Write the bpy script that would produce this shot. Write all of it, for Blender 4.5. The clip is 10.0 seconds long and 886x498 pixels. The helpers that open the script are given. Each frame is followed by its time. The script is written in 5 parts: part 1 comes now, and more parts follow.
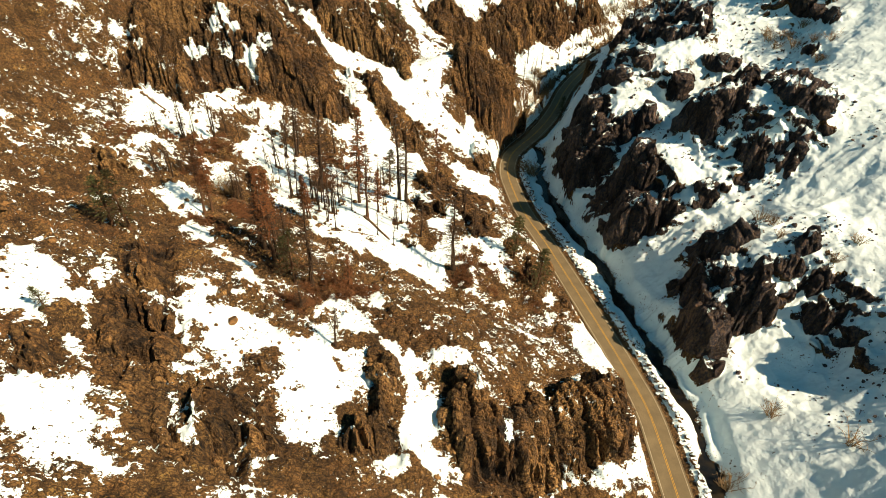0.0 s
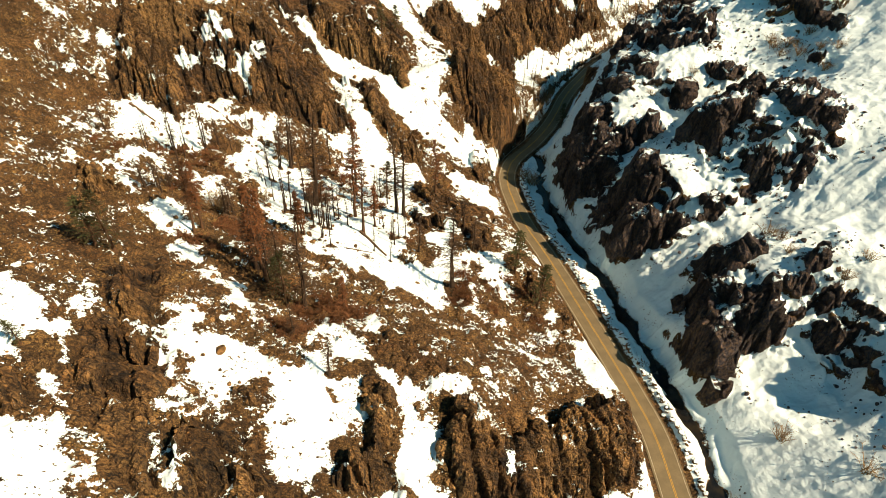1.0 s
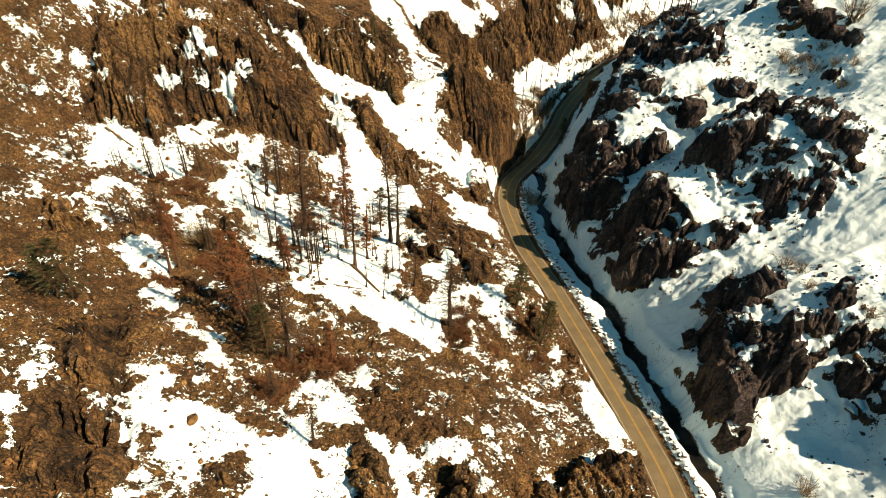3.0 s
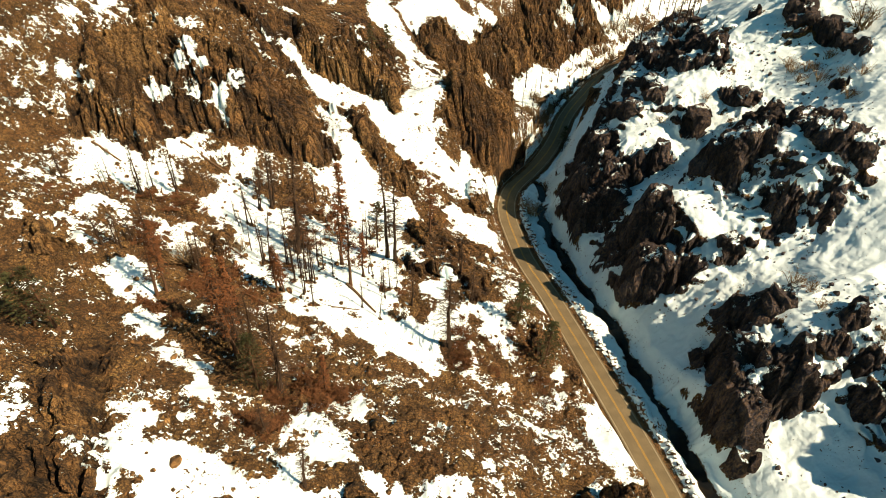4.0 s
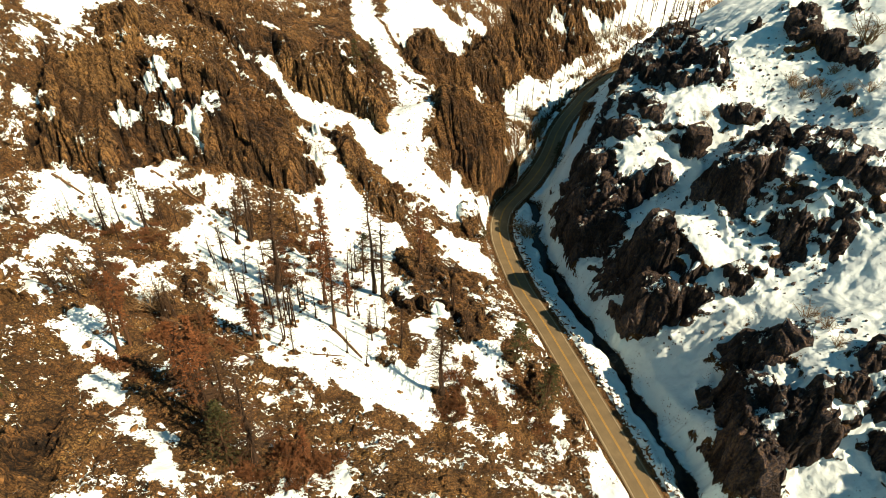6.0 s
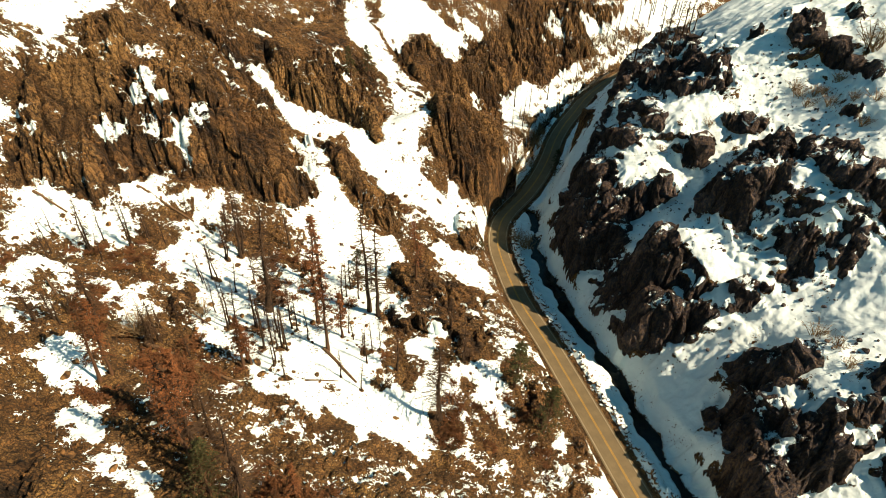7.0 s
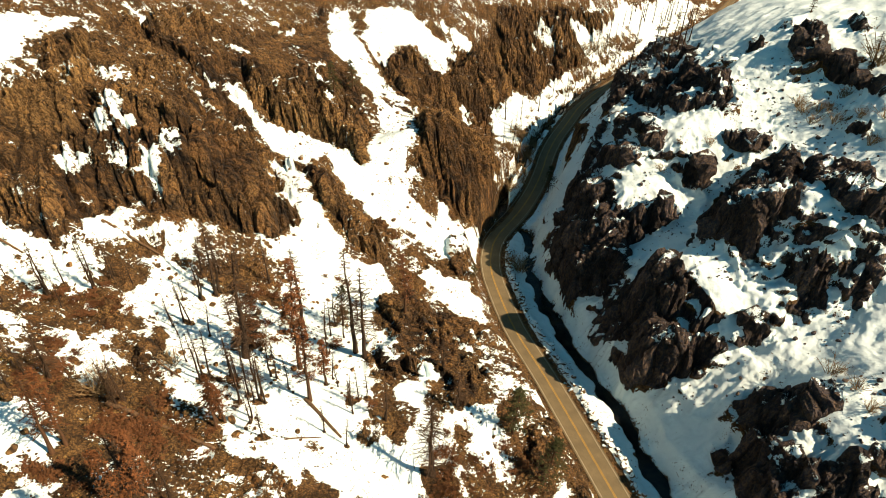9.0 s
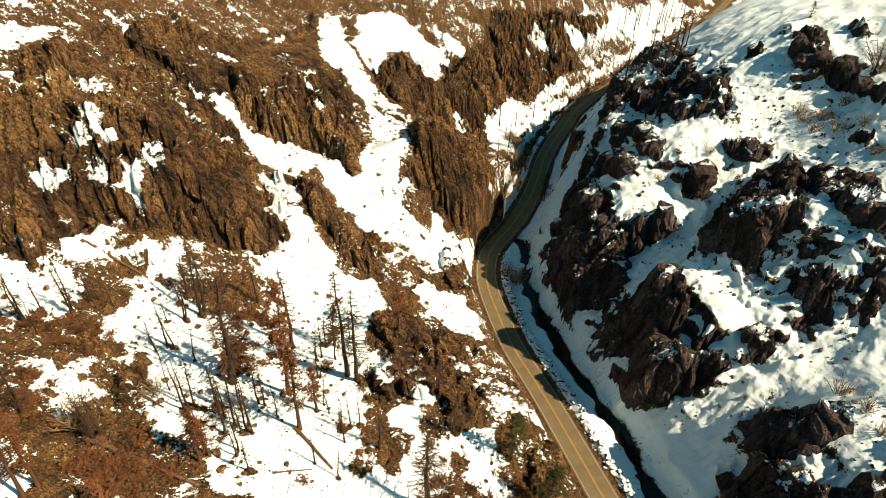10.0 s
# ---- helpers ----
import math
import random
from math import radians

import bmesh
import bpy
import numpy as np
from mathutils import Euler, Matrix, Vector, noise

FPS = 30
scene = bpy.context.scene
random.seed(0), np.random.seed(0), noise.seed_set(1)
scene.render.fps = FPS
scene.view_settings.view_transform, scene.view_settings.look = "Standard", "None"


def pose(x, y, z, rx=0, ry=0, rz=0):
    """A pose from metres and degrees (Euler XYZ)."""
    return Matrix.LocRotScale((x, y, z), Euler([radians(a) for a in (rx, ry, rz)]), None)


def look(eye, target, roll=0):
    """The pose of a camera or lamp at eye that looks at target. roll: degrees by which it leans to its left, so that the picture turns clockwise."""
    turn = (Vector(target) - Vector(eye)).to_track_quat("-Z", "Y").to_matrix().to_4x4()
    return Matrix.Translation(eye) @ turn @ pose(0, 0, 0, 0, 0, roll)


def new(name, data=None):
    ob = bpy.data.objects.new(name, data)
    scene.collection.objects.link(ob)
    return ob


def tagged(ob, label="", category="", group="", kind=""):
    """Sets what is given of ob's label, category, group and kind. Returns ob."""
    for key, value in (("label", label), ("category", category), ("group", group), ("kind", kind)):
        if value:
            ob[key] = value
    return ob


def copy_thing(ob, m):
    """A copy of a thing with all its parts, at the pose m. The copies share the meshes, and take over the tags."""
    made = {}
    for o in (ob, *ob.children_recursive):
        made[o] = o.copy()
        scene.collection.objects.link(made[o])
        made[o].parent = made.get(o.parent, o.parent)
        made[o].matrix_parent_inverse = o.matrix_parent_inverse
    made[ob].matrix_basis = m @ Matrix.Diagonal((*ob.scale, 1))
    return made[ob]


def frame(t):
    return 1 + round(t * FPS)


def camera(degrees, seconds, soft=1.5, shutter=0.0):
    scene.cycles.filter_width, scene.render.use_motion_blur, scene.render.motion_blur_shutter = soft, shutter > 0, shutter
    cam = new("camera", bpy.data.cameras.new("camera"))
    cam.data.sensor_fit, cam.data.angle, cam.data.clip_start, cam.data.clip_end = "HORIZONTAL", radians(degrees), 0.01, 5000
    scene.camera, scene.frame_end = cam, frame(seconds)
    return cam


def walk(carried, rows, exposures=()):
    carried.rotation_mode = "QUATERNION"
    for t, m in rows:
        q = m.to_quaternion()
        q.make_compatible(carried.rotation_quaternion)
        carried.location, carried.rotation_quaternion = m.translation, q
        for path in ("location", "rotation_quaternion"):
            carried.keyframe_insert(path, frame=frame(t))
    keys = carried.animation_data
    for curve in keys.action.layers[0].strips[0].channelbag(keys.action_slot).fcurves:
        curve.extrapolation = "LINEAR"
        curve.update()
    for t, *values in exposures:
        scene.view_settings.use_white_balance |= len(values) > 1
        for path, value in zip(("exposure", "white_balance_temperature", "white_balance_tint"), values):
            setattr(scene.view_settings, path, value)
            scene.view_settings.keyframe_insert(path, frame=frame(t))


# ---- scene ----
cam = camera(76.5, 10.0, soft=0.45)
METRES, EYE, TILT, LEAN, TURN = 70.0, 130.0, -37.0, -2.0, 0.0
ROWS = [
    (0.0, 0.0, 0.0, 0.0, 0.0, 0.0, 0.0),
    (0.5, 0.0004, 0.0378, 0.0321, -0.06, 0.06, 0.06),
    (1.0, 0.0005, 0.0758, 0.0647, -0.14, 0.11, 0.11),
    (1.5, 0.0009, 0.1137, 0.0977, -0.21, 0.15, 0.16),
    (2.0, 0.0011, 0.1522, 0.1308, -0.29, 0.22, 0.22),
    (2.5, 0.0014, 0.1908, 0.1643, -0.36, 0.27, 0.26),
    (4.0, 0.0021, 0.3076, 0.2655, -0.6, 0.43, 0.43),
    (4.5, 0.0034, 0.3466, 0.2994, -0.69, 0.49, 0.52),
    (5.0, 0.004, 0.3851, 0.3327, -0.91, 0.55, 0.7),
    (5.5, 0.0045, 0.4234, 0.3661, -1.26, 0.59, 0.93),
    (7.0, 0.008, 0.5355, 0.463, -1.87, 0.72, 1.39),
    (7.5, 0.0098, 0.5727, 0.4945, -2.0, 0.77, 1.52),
    (8.0, 0.0121, 0.6094, 0.5268, -2.28, 0.79, 1.73),
    (8.5, 0.0144, 0.6462, 0.5581, -2.56, 0.83, 1.96),
    (9.0, 0.0161, 0.6831, 0.5897, -2.86, 0.87, 2.18),
    (9.5, 0.0188, 0.72, 0.6216, -3.15, 0.9, 2.4),
    (10.0, 0.0219, 0.7569, 0.6529, -3.43, 0.93, 2.63),
]
walk(cam, [(t, pose(0, 0, EYE, TILT, LEAN, TURN) @ pose(METRES * x, METRES * y, METRES * z, 90 + pitch, roll, yaw)) for t, x, y, z, yaw, pitch, roll in ROWS], [(0.0, 0.6, 6200, -6), (10.0, 0.6, 6200, -6)])

# ---- light: a clear winter morning, the sun over the canyon's right-hand rim ----
SUN_AZIMUTH, SUN_HEIGHT = -22.0, 43.0
SUN_WAY = Vector((math.cos(radians(SUN_HEIGHT)) * math.cos(radians(SUN_AZIMUTH)), math.cos(radians(SUN_HEIGHT)) * math.sin(radians(SUN_AZIMUTH)), math.sin(radians(SUN_HEIGHT))))
sun = new("sun", bpy.data.lights.new("sun", "SUN"))
sun.data.energy, sun.data.angle, sun.data.color = 7.2, radians(0.55), (1.0, 0.7, 0.485)
sun.matrix_world = look(SUN_WAY * 900, (0, 0, 0))
world = bpy.data.worlds.new("winter_sky")
scene.world = world
world.use_nodes = True
sky = world.node_tree.nodes.new("ShaderNodeTexSky")
sky.sky_type, sky.sun_disc, sky.sun_elevation, sky.sun_rotation = "NISHITA", False, radians(SUN_HEIGHT), radians(90 - SUN_AZIMUTH)
sky.air_density, sky.dust_density, sky.ozone_density = 1.2, 0.2, 2.5
tint = world.node_tree.nodes.new("ShaderNodeMix")
tint.data_type, tint.blend_type = "RGBA", "MULTIPLY"
tint.inputs["Factor"].default_value, tint.inputs["B"].default_value = 1.0, (0.6, 0.97, 0.86, 1.0)
world.node_tree.links.new(sky.outputs[0], tint.inputs["A"])
world.node_tree.links.new(tint.outputs["Result"], world.node_tree.nodes["Background"].inputs[0])
world.node_tree.nodes["Background"].inputs[1].default_value = 0.054

# ---- materials ----
class Nodes:
    """A node material, built line by line."""

    def __init__(self, name, roughness=0.9):
        self.material = bpy.data.materials.new(name)
        self.material.use_nodes = True
        self.tree = self.material.node_tree
        self.shader = self.tree.nodes["Principled BSDF"]
        self.shader.inputs["Roughness"].default_value = roughness
        self.shader.inputs["Specular IOR Level"].default_value = 0.25
        self.place = self.add("ShaderNodeTexCoord").outputs["Object"]

    def add(self, kind, **values):
        node = self.tree.nodes.new(kind)
        for key, value in values.items():
            if key == "operation":
                node.operation = value
            elif key == "blend_type":
                node.blend_type = value
            elif key == "data_type":
                node.data_type = value
        return node

    def put(self, socket, value):
        if hasattr(value, "is_output"):
            self.tree.links.new(value, socket)
        else:
            socket.default_value = value

    def math(self, operation, a, b=0.0, c=0.0):
        node = self.add("ShaderNodeMath", operation=operation)
        for socket, value in zip(node.inputs, (a, b, c)):
            self.put(socket, value)
        return node.outputs[0]

    def stretch(self, sx, sy, sz, source=None):
        node = self.add("ShaderNodeMapping")
        self.put(node.inputs["Vector"], source or self.place)
        node.inputs["Scale"].default_value = (sx, sy, sz)
        return node.outputs[0]

    def noise(self, scale, detail=4.0, rough=0.55, vector=None):
        node = self.add("ShaderNodeTexNoise")
        self.put(node.inputs["Vector"], vector or self.place)
        node.inputs["Scale"].default_value, node.inputs["Detail"].default_value, node.inputs["Roughness"].default_value = scale, detail, rough
        return node.outputs[0]

    def joints(self, scale, vector=None):
        node = self.add("ShaderNodeTexVoronoi")
        node.feature = "DISTANCE_TO_EDGE"
        self.put(node.inputs["Vector"], vector or self.place)
        node.inputs["Scale"].default_value = scale
        return node.outputs["Distance"]

    def warp(self, scale, amount, vector):
        """The vector, wandering by a noise."""
        node = self.add("ShaderNodeTexNoise")
        self.put(node.inputs["Vector"], vector)
        node.inputs["Scale"].default_value, node.inputs["Detail"].default_value = scale, 3.0
        by = self.add("ShaderNodeVectorMath", operation="MULTIPLY_ADD")
        self.put(by.inputs[0], node.outputs["Color"])
        by.inputs[1].default_value = (amount * 4, amount * 4, amount * 4)
        self.put(by.inputs[2], vector)
        return by.outputs[0]

    def between(self, value, lo, hi, a=0.0, b=1.0):
        node = self.add("ShaderNodeMapRange")
        for socket, v in zip(node.inputs, (value, lo, hi, a, b)):
            self.put(socket, v)
        return node.outputs[0]

    def mix(self, amount, a, b):
        node = self.add("ShaderNodeMix", data_type="RGBA")
        self.put(node.inputs["Factor"], amount)
        self.put(node.inputs["A"], a if hasattr(a, "is_output") else (*a, 1.0))
        self.put(node.inputs["B"], b if hasattr(b, "is_output") else (*b, 1.0))
        return node.outputs["Result"]

    def field(self, name):
        node = self.add("ShaderNodeAttribute")
        node.attribute_name = name
        return node.outputs["Fac"]

    def chance(self):
        return self.add("ShaderNodeObjectInfo").outputs["Random"]

    def done(self, colour, height=None, depth=0.1, strength=1.0, roughness=None):
        self.put(self.shader.inputs["Base Color"], colour if hasattr(colour, "is_output") else (*colour, 1.0))
        if roughness is not None:
            self.put(self.shader.inputs["Roughness"], roughness)
        if height is not None:
            bump = self.add("ShaderNodeBump")
            bump.inputs["Strength"].default_value, bump.inputs["Distance"].default_value = strength, depth
            self.put(bump.inputs["Height"], height)
            self.put(self.shader.inputs["Normal"], bump.outputs[0])
        return self.material


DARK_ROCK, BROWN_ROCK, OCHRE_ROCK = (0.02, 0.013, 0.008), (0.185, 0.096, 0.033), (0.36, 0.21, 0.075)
SOIL, RUST, SNOW = (0.165, 0.09, 0.031), (0.15, 0.066, 0.02), (0.68, 0.78, 0.8)
# rock colours darkened and blued to look like rock in shade
SHADE_ROCK, SHADE_ROCK_LIGHT = (0.04, 0.036, 0.045), (0.12, 0.082, 0.056)


def rock_colour(n):
    """Volcanic rock: brown, darker in its upright joints, ochre in patches."""
    tall = n.stretch(0.4, 1.0, 0.25)
    streak = n.noise(0.5, 4.0, 0.68, tall)
    broad = n.noise(0.045, 4.0)
    grain = n.noise(1.5, 3.0, 0.72, n.stretch(1.0, 1.0, 0.6))
    crack = n.joints(0.85, n.warp(0.5, 0.5, n.stretch(0.5, 1.0, 0.35)))
    split = n.joints(2.1, n.warp(1.2, 0.22, n.stretch(1.0, 1.0, 0.5)))
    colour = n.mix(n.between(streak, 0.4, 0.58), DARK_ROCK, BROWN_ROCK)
    colour = n.mix(n.math("MULTIPLY", n.math("MAXIMUM", n.between(broad, 0.42, 0.66), n.field("ochre_mask")), n.between(grain, 0.4, 0.62)), colour, OCHRE_ROCK)
    colour = n.mix(n.math("MULTIPLY", n.field("ochre_mask"), n.between(streak, 0.36, 0.5, 0.2, 0.85)), colour, OCHRE_ROCK)
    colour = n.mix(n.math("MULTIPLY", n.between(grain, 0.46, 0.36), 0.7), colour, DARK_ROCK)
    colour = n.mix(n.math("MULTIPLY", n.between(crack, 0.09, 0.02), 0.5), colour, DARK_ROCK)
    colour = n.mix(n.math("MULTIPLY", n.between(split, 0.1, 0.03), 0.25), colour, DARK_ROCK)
    edges = n.math("ADD", n.between(crack, 0.0, 0.22, 0.0, 0.55), n.between(split, 0.0, 0.25, 0.0, 0.25))
    height = n.math("ADD", n.math("MULTIPLY", streak, 1.2), n.math("ADD", n.math("MULTIPLY", grain, 1.0), edges))
    return colour, height, grain


def ground_material():
    n = Nodes("slope_of_rock_and_snow")
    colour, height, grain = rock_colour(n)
    # on the slope away from the sun, shade is mixed into the rock's colour
    shade_side = n.mix(n.between(grain, 0.44, 0.62), SHADE_ROCK, SHADE_ROCK_LIGHT)
    colour = n.mix(n.math("MULTIPLY", n.field("shade_side"), 0.95), colour, shade_side)
    tuft = n.noise(1.3, 3.2, 0.75)
    clump = n.noise(0.55, 3.0, 0.6)
    patch = n.noise(0.16, 4.0)
    earth = n.mix(n.between(tuft, 0.36, 0.56), (0.055, 0.033, 0.013), SOIL)
    earth = n.mix(n.math("MULTIPLY", n.between(patch, 0.5, 0.66), n.between(tuft, 0.42, 0.62)), earth, RUST)
    earth = n.mix(n.math("MULTIPLY", n.between(patch, 0.46, 0.32), n.between(tuft, 0.47, 0.62)), earth, (0.27, 0.17, 0.05))
    earth = n.mix(n.math("MULTIPLY", n.between(clump, 0.58, 0.68), 0.5), earth, (0.03, 0.019, 0.01))
    earth = n.mix(n.math("MULTIPLY", n.between(n.noise(2.6, 2.0, 0.6), 0.6, 0.68), 0.45), earth, (0.27, 0.185, 0.075))
    gap = n.joints(1.15, n.warp(0.7, 0.35, n.stretch(0.8, 1.5, 1.0)))
    earth = n.mix(n.math("MULTIPLY", n.between(gap, 0.12, 0.02), 0.75), earth, (0.025, 0.015, 0.008))
    earth = n.mix(n.math("MULTIPLY", n.between(n.noise(3.2, 2.0, 0.65), 0.46, 0.36), 0.6), earth, (0.03, 0.018, 0.009))
    stone = n.between(n.field("rock"), 0.35, 0.65)
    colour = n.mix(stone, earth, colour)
    # each block of stone has a tone of its own; crevice shade is painted in too
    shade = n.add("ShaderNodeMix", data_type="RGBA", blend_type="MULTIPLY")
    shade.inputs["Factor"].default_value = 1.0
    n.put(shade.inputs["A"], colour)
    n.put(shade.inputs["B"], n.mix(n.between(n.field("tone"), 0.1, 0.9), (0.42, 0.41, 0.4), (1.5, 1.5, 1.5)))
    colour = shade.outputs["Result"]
    height = n.math("ADD", n.math("MULTIPLY", height, n.math("ADD", stone, 0.4)), n.math("ADD", n.math("MULTIPLY", tuft, 1.3), n.math("ADD", n.math("MULTIPLY", n.noise(3.4, 2.0, 0.6), 0.5), n.between(gap, 0.0, 0.25, 0.0, 0.35))))
    rag = n.math("ADD", n.math("MULTIPLY", n.math("SUBTRACT", n.noise(0.75, 4.0, 0.66), 0.5), 1.5), n.math("MULTIPLY", n.math("SUBTRACT", n.noise(2.8, 2.0), 0.5), 0.9))
    depth = n.math("ADD", n.field("snow"), rag)
    # stones and tufts that poke through, and flecks of snow left between them
    poke = n.math("MULTIPLY", n.between(n.noise(1.5, 2.5, 0.6), 0.6, 0.65), n.between(n.noise(0.11, 3.0), 0.42, 0.55))
    fleck = n.math("MULTIPLY", n.between(n.noise(0.9, 3.5, 0.62, n.stretch(0.8, 1.6, 1)), 0.56, 0.61), n.between(n.noise(0.09, 3.0), 0.4, 0.54))
    depth = n.math("ADD", depth, n.math("SUBTRACT", n.math("MULTIPLY", fleck, n.between(stone, 0, 1, 0.8, 0.3)), n.math("MULTIPLY", poke, n.between(n.field("shade_side"), 0, 1, 1.3, 0.7))))
    white = n.between(depth, -0.03, 0.03)
    soft = n.noise(0.35, 5.0)
    colour = n.mix(white, colour, n.mix(n.between(soft, 0.35, 0.7), SNOW, (0.62, 0.72, 0.75)))
    height = n.math("ADD", n.math("MULTIPLY", height, n.math("SUBTRACT", 1.0, white)), n.math("MULTIPLY", white, n.math("ADD", n.math("MULTIPLY", soft, 0.8), 1.4)))
    return n.done(colour, height, 0.7, 1.0, n.between(white, 0, 1, 0.92, 0.7))


def plain(name, colour, other, scale, roughness=0.85, depth=0.02, tall=1.0):
    n = Nodes(name, roughness)
    grain = n.noise(scale, 5.0, 0.6, n.stretch(1, 1, tall))
    tone = n.mix(n.between(grain, 0.35, 0.65), colour, other)
    tone = n.mix(n.math("MULTIPLY", n.chance(), 0.35), tone, other)
    return n.done(tone, grain, depth, 0.7)


GROUND = ground_material()


def asphalt_material():
    n = Nodes("worn_asphalt", 0.8)
    grain, wear, crack = n.noise(9.0, 4.0), n.noise(0.25, 4.0, 0.6), n.noise(1.4, 6.0, 0.7)
    tone = n.mix(n.between(wear, 0.35, 0.65), (0.11, 0.085, 0.046), (0.155, 0.118, 0.064))
    tone = n.mix(n.math("MULTIPLY", n.between(grain, 0.4, 0.65), 0.4), tone, (0.075, 0.06, 0.038))
    tone = n.mix(n.math("MULTIPLY", n.between(crack, 0.62, 0.7), 0.5), tone, (0.06, 0.05, 0.035))
    return n.done(tone, grain, 0.01, 0.4)


ASPHALT = asphalt_material()
YELLOW_PAINT = plain("worn_yellow_road_paint", (0.42, 0.24, 0.03), (0.3, 0.17, 0.03), 2.0, 0.7, 0.002)
WHITE_PAINT = plain("worn_white_road_paint", (0.42, 0.38, 0.3), (0.26, 0.22, 0.15), 2.0, 0.7, 0.002)


def water_material():
    n = Nodes("dark_creek_water", 0.12)
    n.shader.inputs["Specular IOR Level"].default_value = 0.2
    ripple = n.noise(1.6, 4.0, 0.6)
    return n.done(n.mix(n.between(n.noise(0.4, 3.0), 0.4, 0.7), (0.006, 0.007, 0.008), (0.02, 0.016, 0.01)), ripple, 0.06, 0.6)


WATER = water_material()

# ---- where the trees, brush and logs stand: x, y, height or width ----
SNAGS = [(-11.6, 166.8, 33.75), (-9, 164.8, 29.75), (-26.4, 176.6, 26.5), (-48.8, 138.2, 6.75), (-81.3, 168.3, 16), (-49.4, 181.8, 23.5), (-3.4, 146.1, 14), (-95.8, 159.7, 11.75), (-81.6, 168.1, 13.75), (-73.2, 171.5, 13.75), (-49.1, 183.6, 19), (101.7, 304.3, 19.5)]
POLES = [(-37.1, 189.7, 16), (-30.2, 154.4, 14.75), (-30.7, 147.6, 15.25), (-31.7, 145, 10.75), (-36, 149.2, 11.5), (-37.9, 152.2, 15), (-33.3, 146.8, 10.25), (-25.7, 151.1, 10.25), (-11.9, 149.7, 7.5), (-16.2, 155.9, 9.5), (-19.8, 172.5, 13.5), (-18.7, 173.8, 13.25), (-15.1, 173.2, 12.5), (-17.9, 178.7, 12.25), (-30.1, 172.5, 5.25), (-31.4, 172.4, 5.25), (-52.6, 179.5, 15.25), (-53.2, 168.7, 14.5), (-56.3, 177.6, 7.75), (-46.5, 165.5, 10.25), (-44.1, 151.4, 15), (-42.4, 151.4, 15.25), (-37, 139.6, 15), (-28.3, 135.9, 10.25), (-31.2, 140.4, 11.5), (-58.3, 140.9, 12.5), (-54.9, 148.8, 6.75), (-85.1, 159.8, 10.25), (-72.9, 171.7, 16.25), (-70.5, 175.8, 12.75)]
POLES += [(-76.9, 164.2, 9.5), (-84.7, 181.8, 7.25), (-72.4, 137.2, 10.25), (-58.3, 141.2, 11), (-57.3, 145.6, 8.75), (-44, 149.8, 15), (-34.6, 144.3, 16.25), (-31.2, 139.1, 9.75), (-28.1, 135.9, 8.5), (-30.7, 145.8, 15.75), (-28.8, 154, 13), (-29.5, 145.3, 12.75), (-9.9, 150.5, 10.25), (-7.9, 151.2, 9.75), (-11.6, 149.7, 9.25), (-11.5, 137.4, 9), (-16.5, 140, 9.25), (-37, 152.2, 11.5), (-38.6, 152.7, 11.75), (-33.5, 147.4, 10.75), (-84.6, 157.7, 10.75), (-70.7, 177.2, 9.25), (-52.1, 178.9, 14), (-36.9, 190.1, 14.5), (-51.9, 168.7, 12.25), (-90.1, 169.7, 8), (-79.3, 171.4, 10.5), (-65.1, 190, 7.5), (-45.4, 190.6, 10.75), (-66.7, 176.4, 8.75)]
POLES += [(-117.4, 178.4, 8.25), (-114.9, 179, 7.5), (177.7, 487.9, 19.2), (123.1, 310.3, 23.5), (114.1, 313.3, 22.5), (115.9, 309.4, 23), (115.4, 299.8, 23.5), (126.8, 311.8, 20), (133.1, 320.7, 20.2), (177.4, 501.2, 17.5), (183.7, 495.9, 19.8), (192.2, 499.9, 19.5), (205.2, 508.1, 21.8), (218.6, 521.8, 20.2), (236, 540.4, 20.8), (112.1, 302.5, 15.5), (114.4, 298.5, 15.5), (121.2, 301.4, 20)]
BARE_PINES = [(-37.1, 160.3, 32.5), (-56.2, 141.6, 12.25), (11.1, 162.4, 10.75), (-37.4, 116.1, 15.25), (-39, 116.7, 12.5), (-44.5, 118.8, 15.75), (-28.5, 102.4, 24), (-27.4, 89.1, 8.25), (-56.8, 139.9, 8.75), (-42.6, 115.6, 20), (-38.2, 111.1, 14.75), (6.9, 133.5, 24), (13.8, 151.7, 12.25), (-75.6, 135.7, 9), (-73.1, 137.1, 8.5), (-68.3, 141.8, 13.25), (-71.6, 140.8, 8), (157.2, 240.8, 11), (-54.3, 188, 12.5), (-50, 189.6, 10.75), (-19, 80, 10)]
SCORCHED = [(1.4, 185, 22), (-20.5, 148.1, 25.5), (-17.6, 154, 15), (-37.7, 138.8, 13.75), (-60.9, 126, 19.75), (-59.6, 127.9, 19.25), (-38.7, 109.6, 27.25), (-41.6, 116.2, 24), (-19.8, 104.1, 11.75), (-22.8, 102.9, 6), (-37.2, 136.7, 14.5), (-36.1, 138.6, 12.5), (-24.3, 158.9, 33.5)]
GREEN = [(-16, 179.3, 15.25), (26.9, 222.4, 6.75), (-31.7, 100.3, 16.75), (-35.2, 107.6, 11.5), (27.6, 147.5, 16), (33.9, 136.6, 17), (-69.3, 105.9, 16.75), (-72.8, 105.8, 12.75), (-19.4, 295.7, 13), (-24.8, 274.5, 12.5), (-65, 70, 5.75), (68.5, 286.8, 14), (157, 280.2, 5.5)]
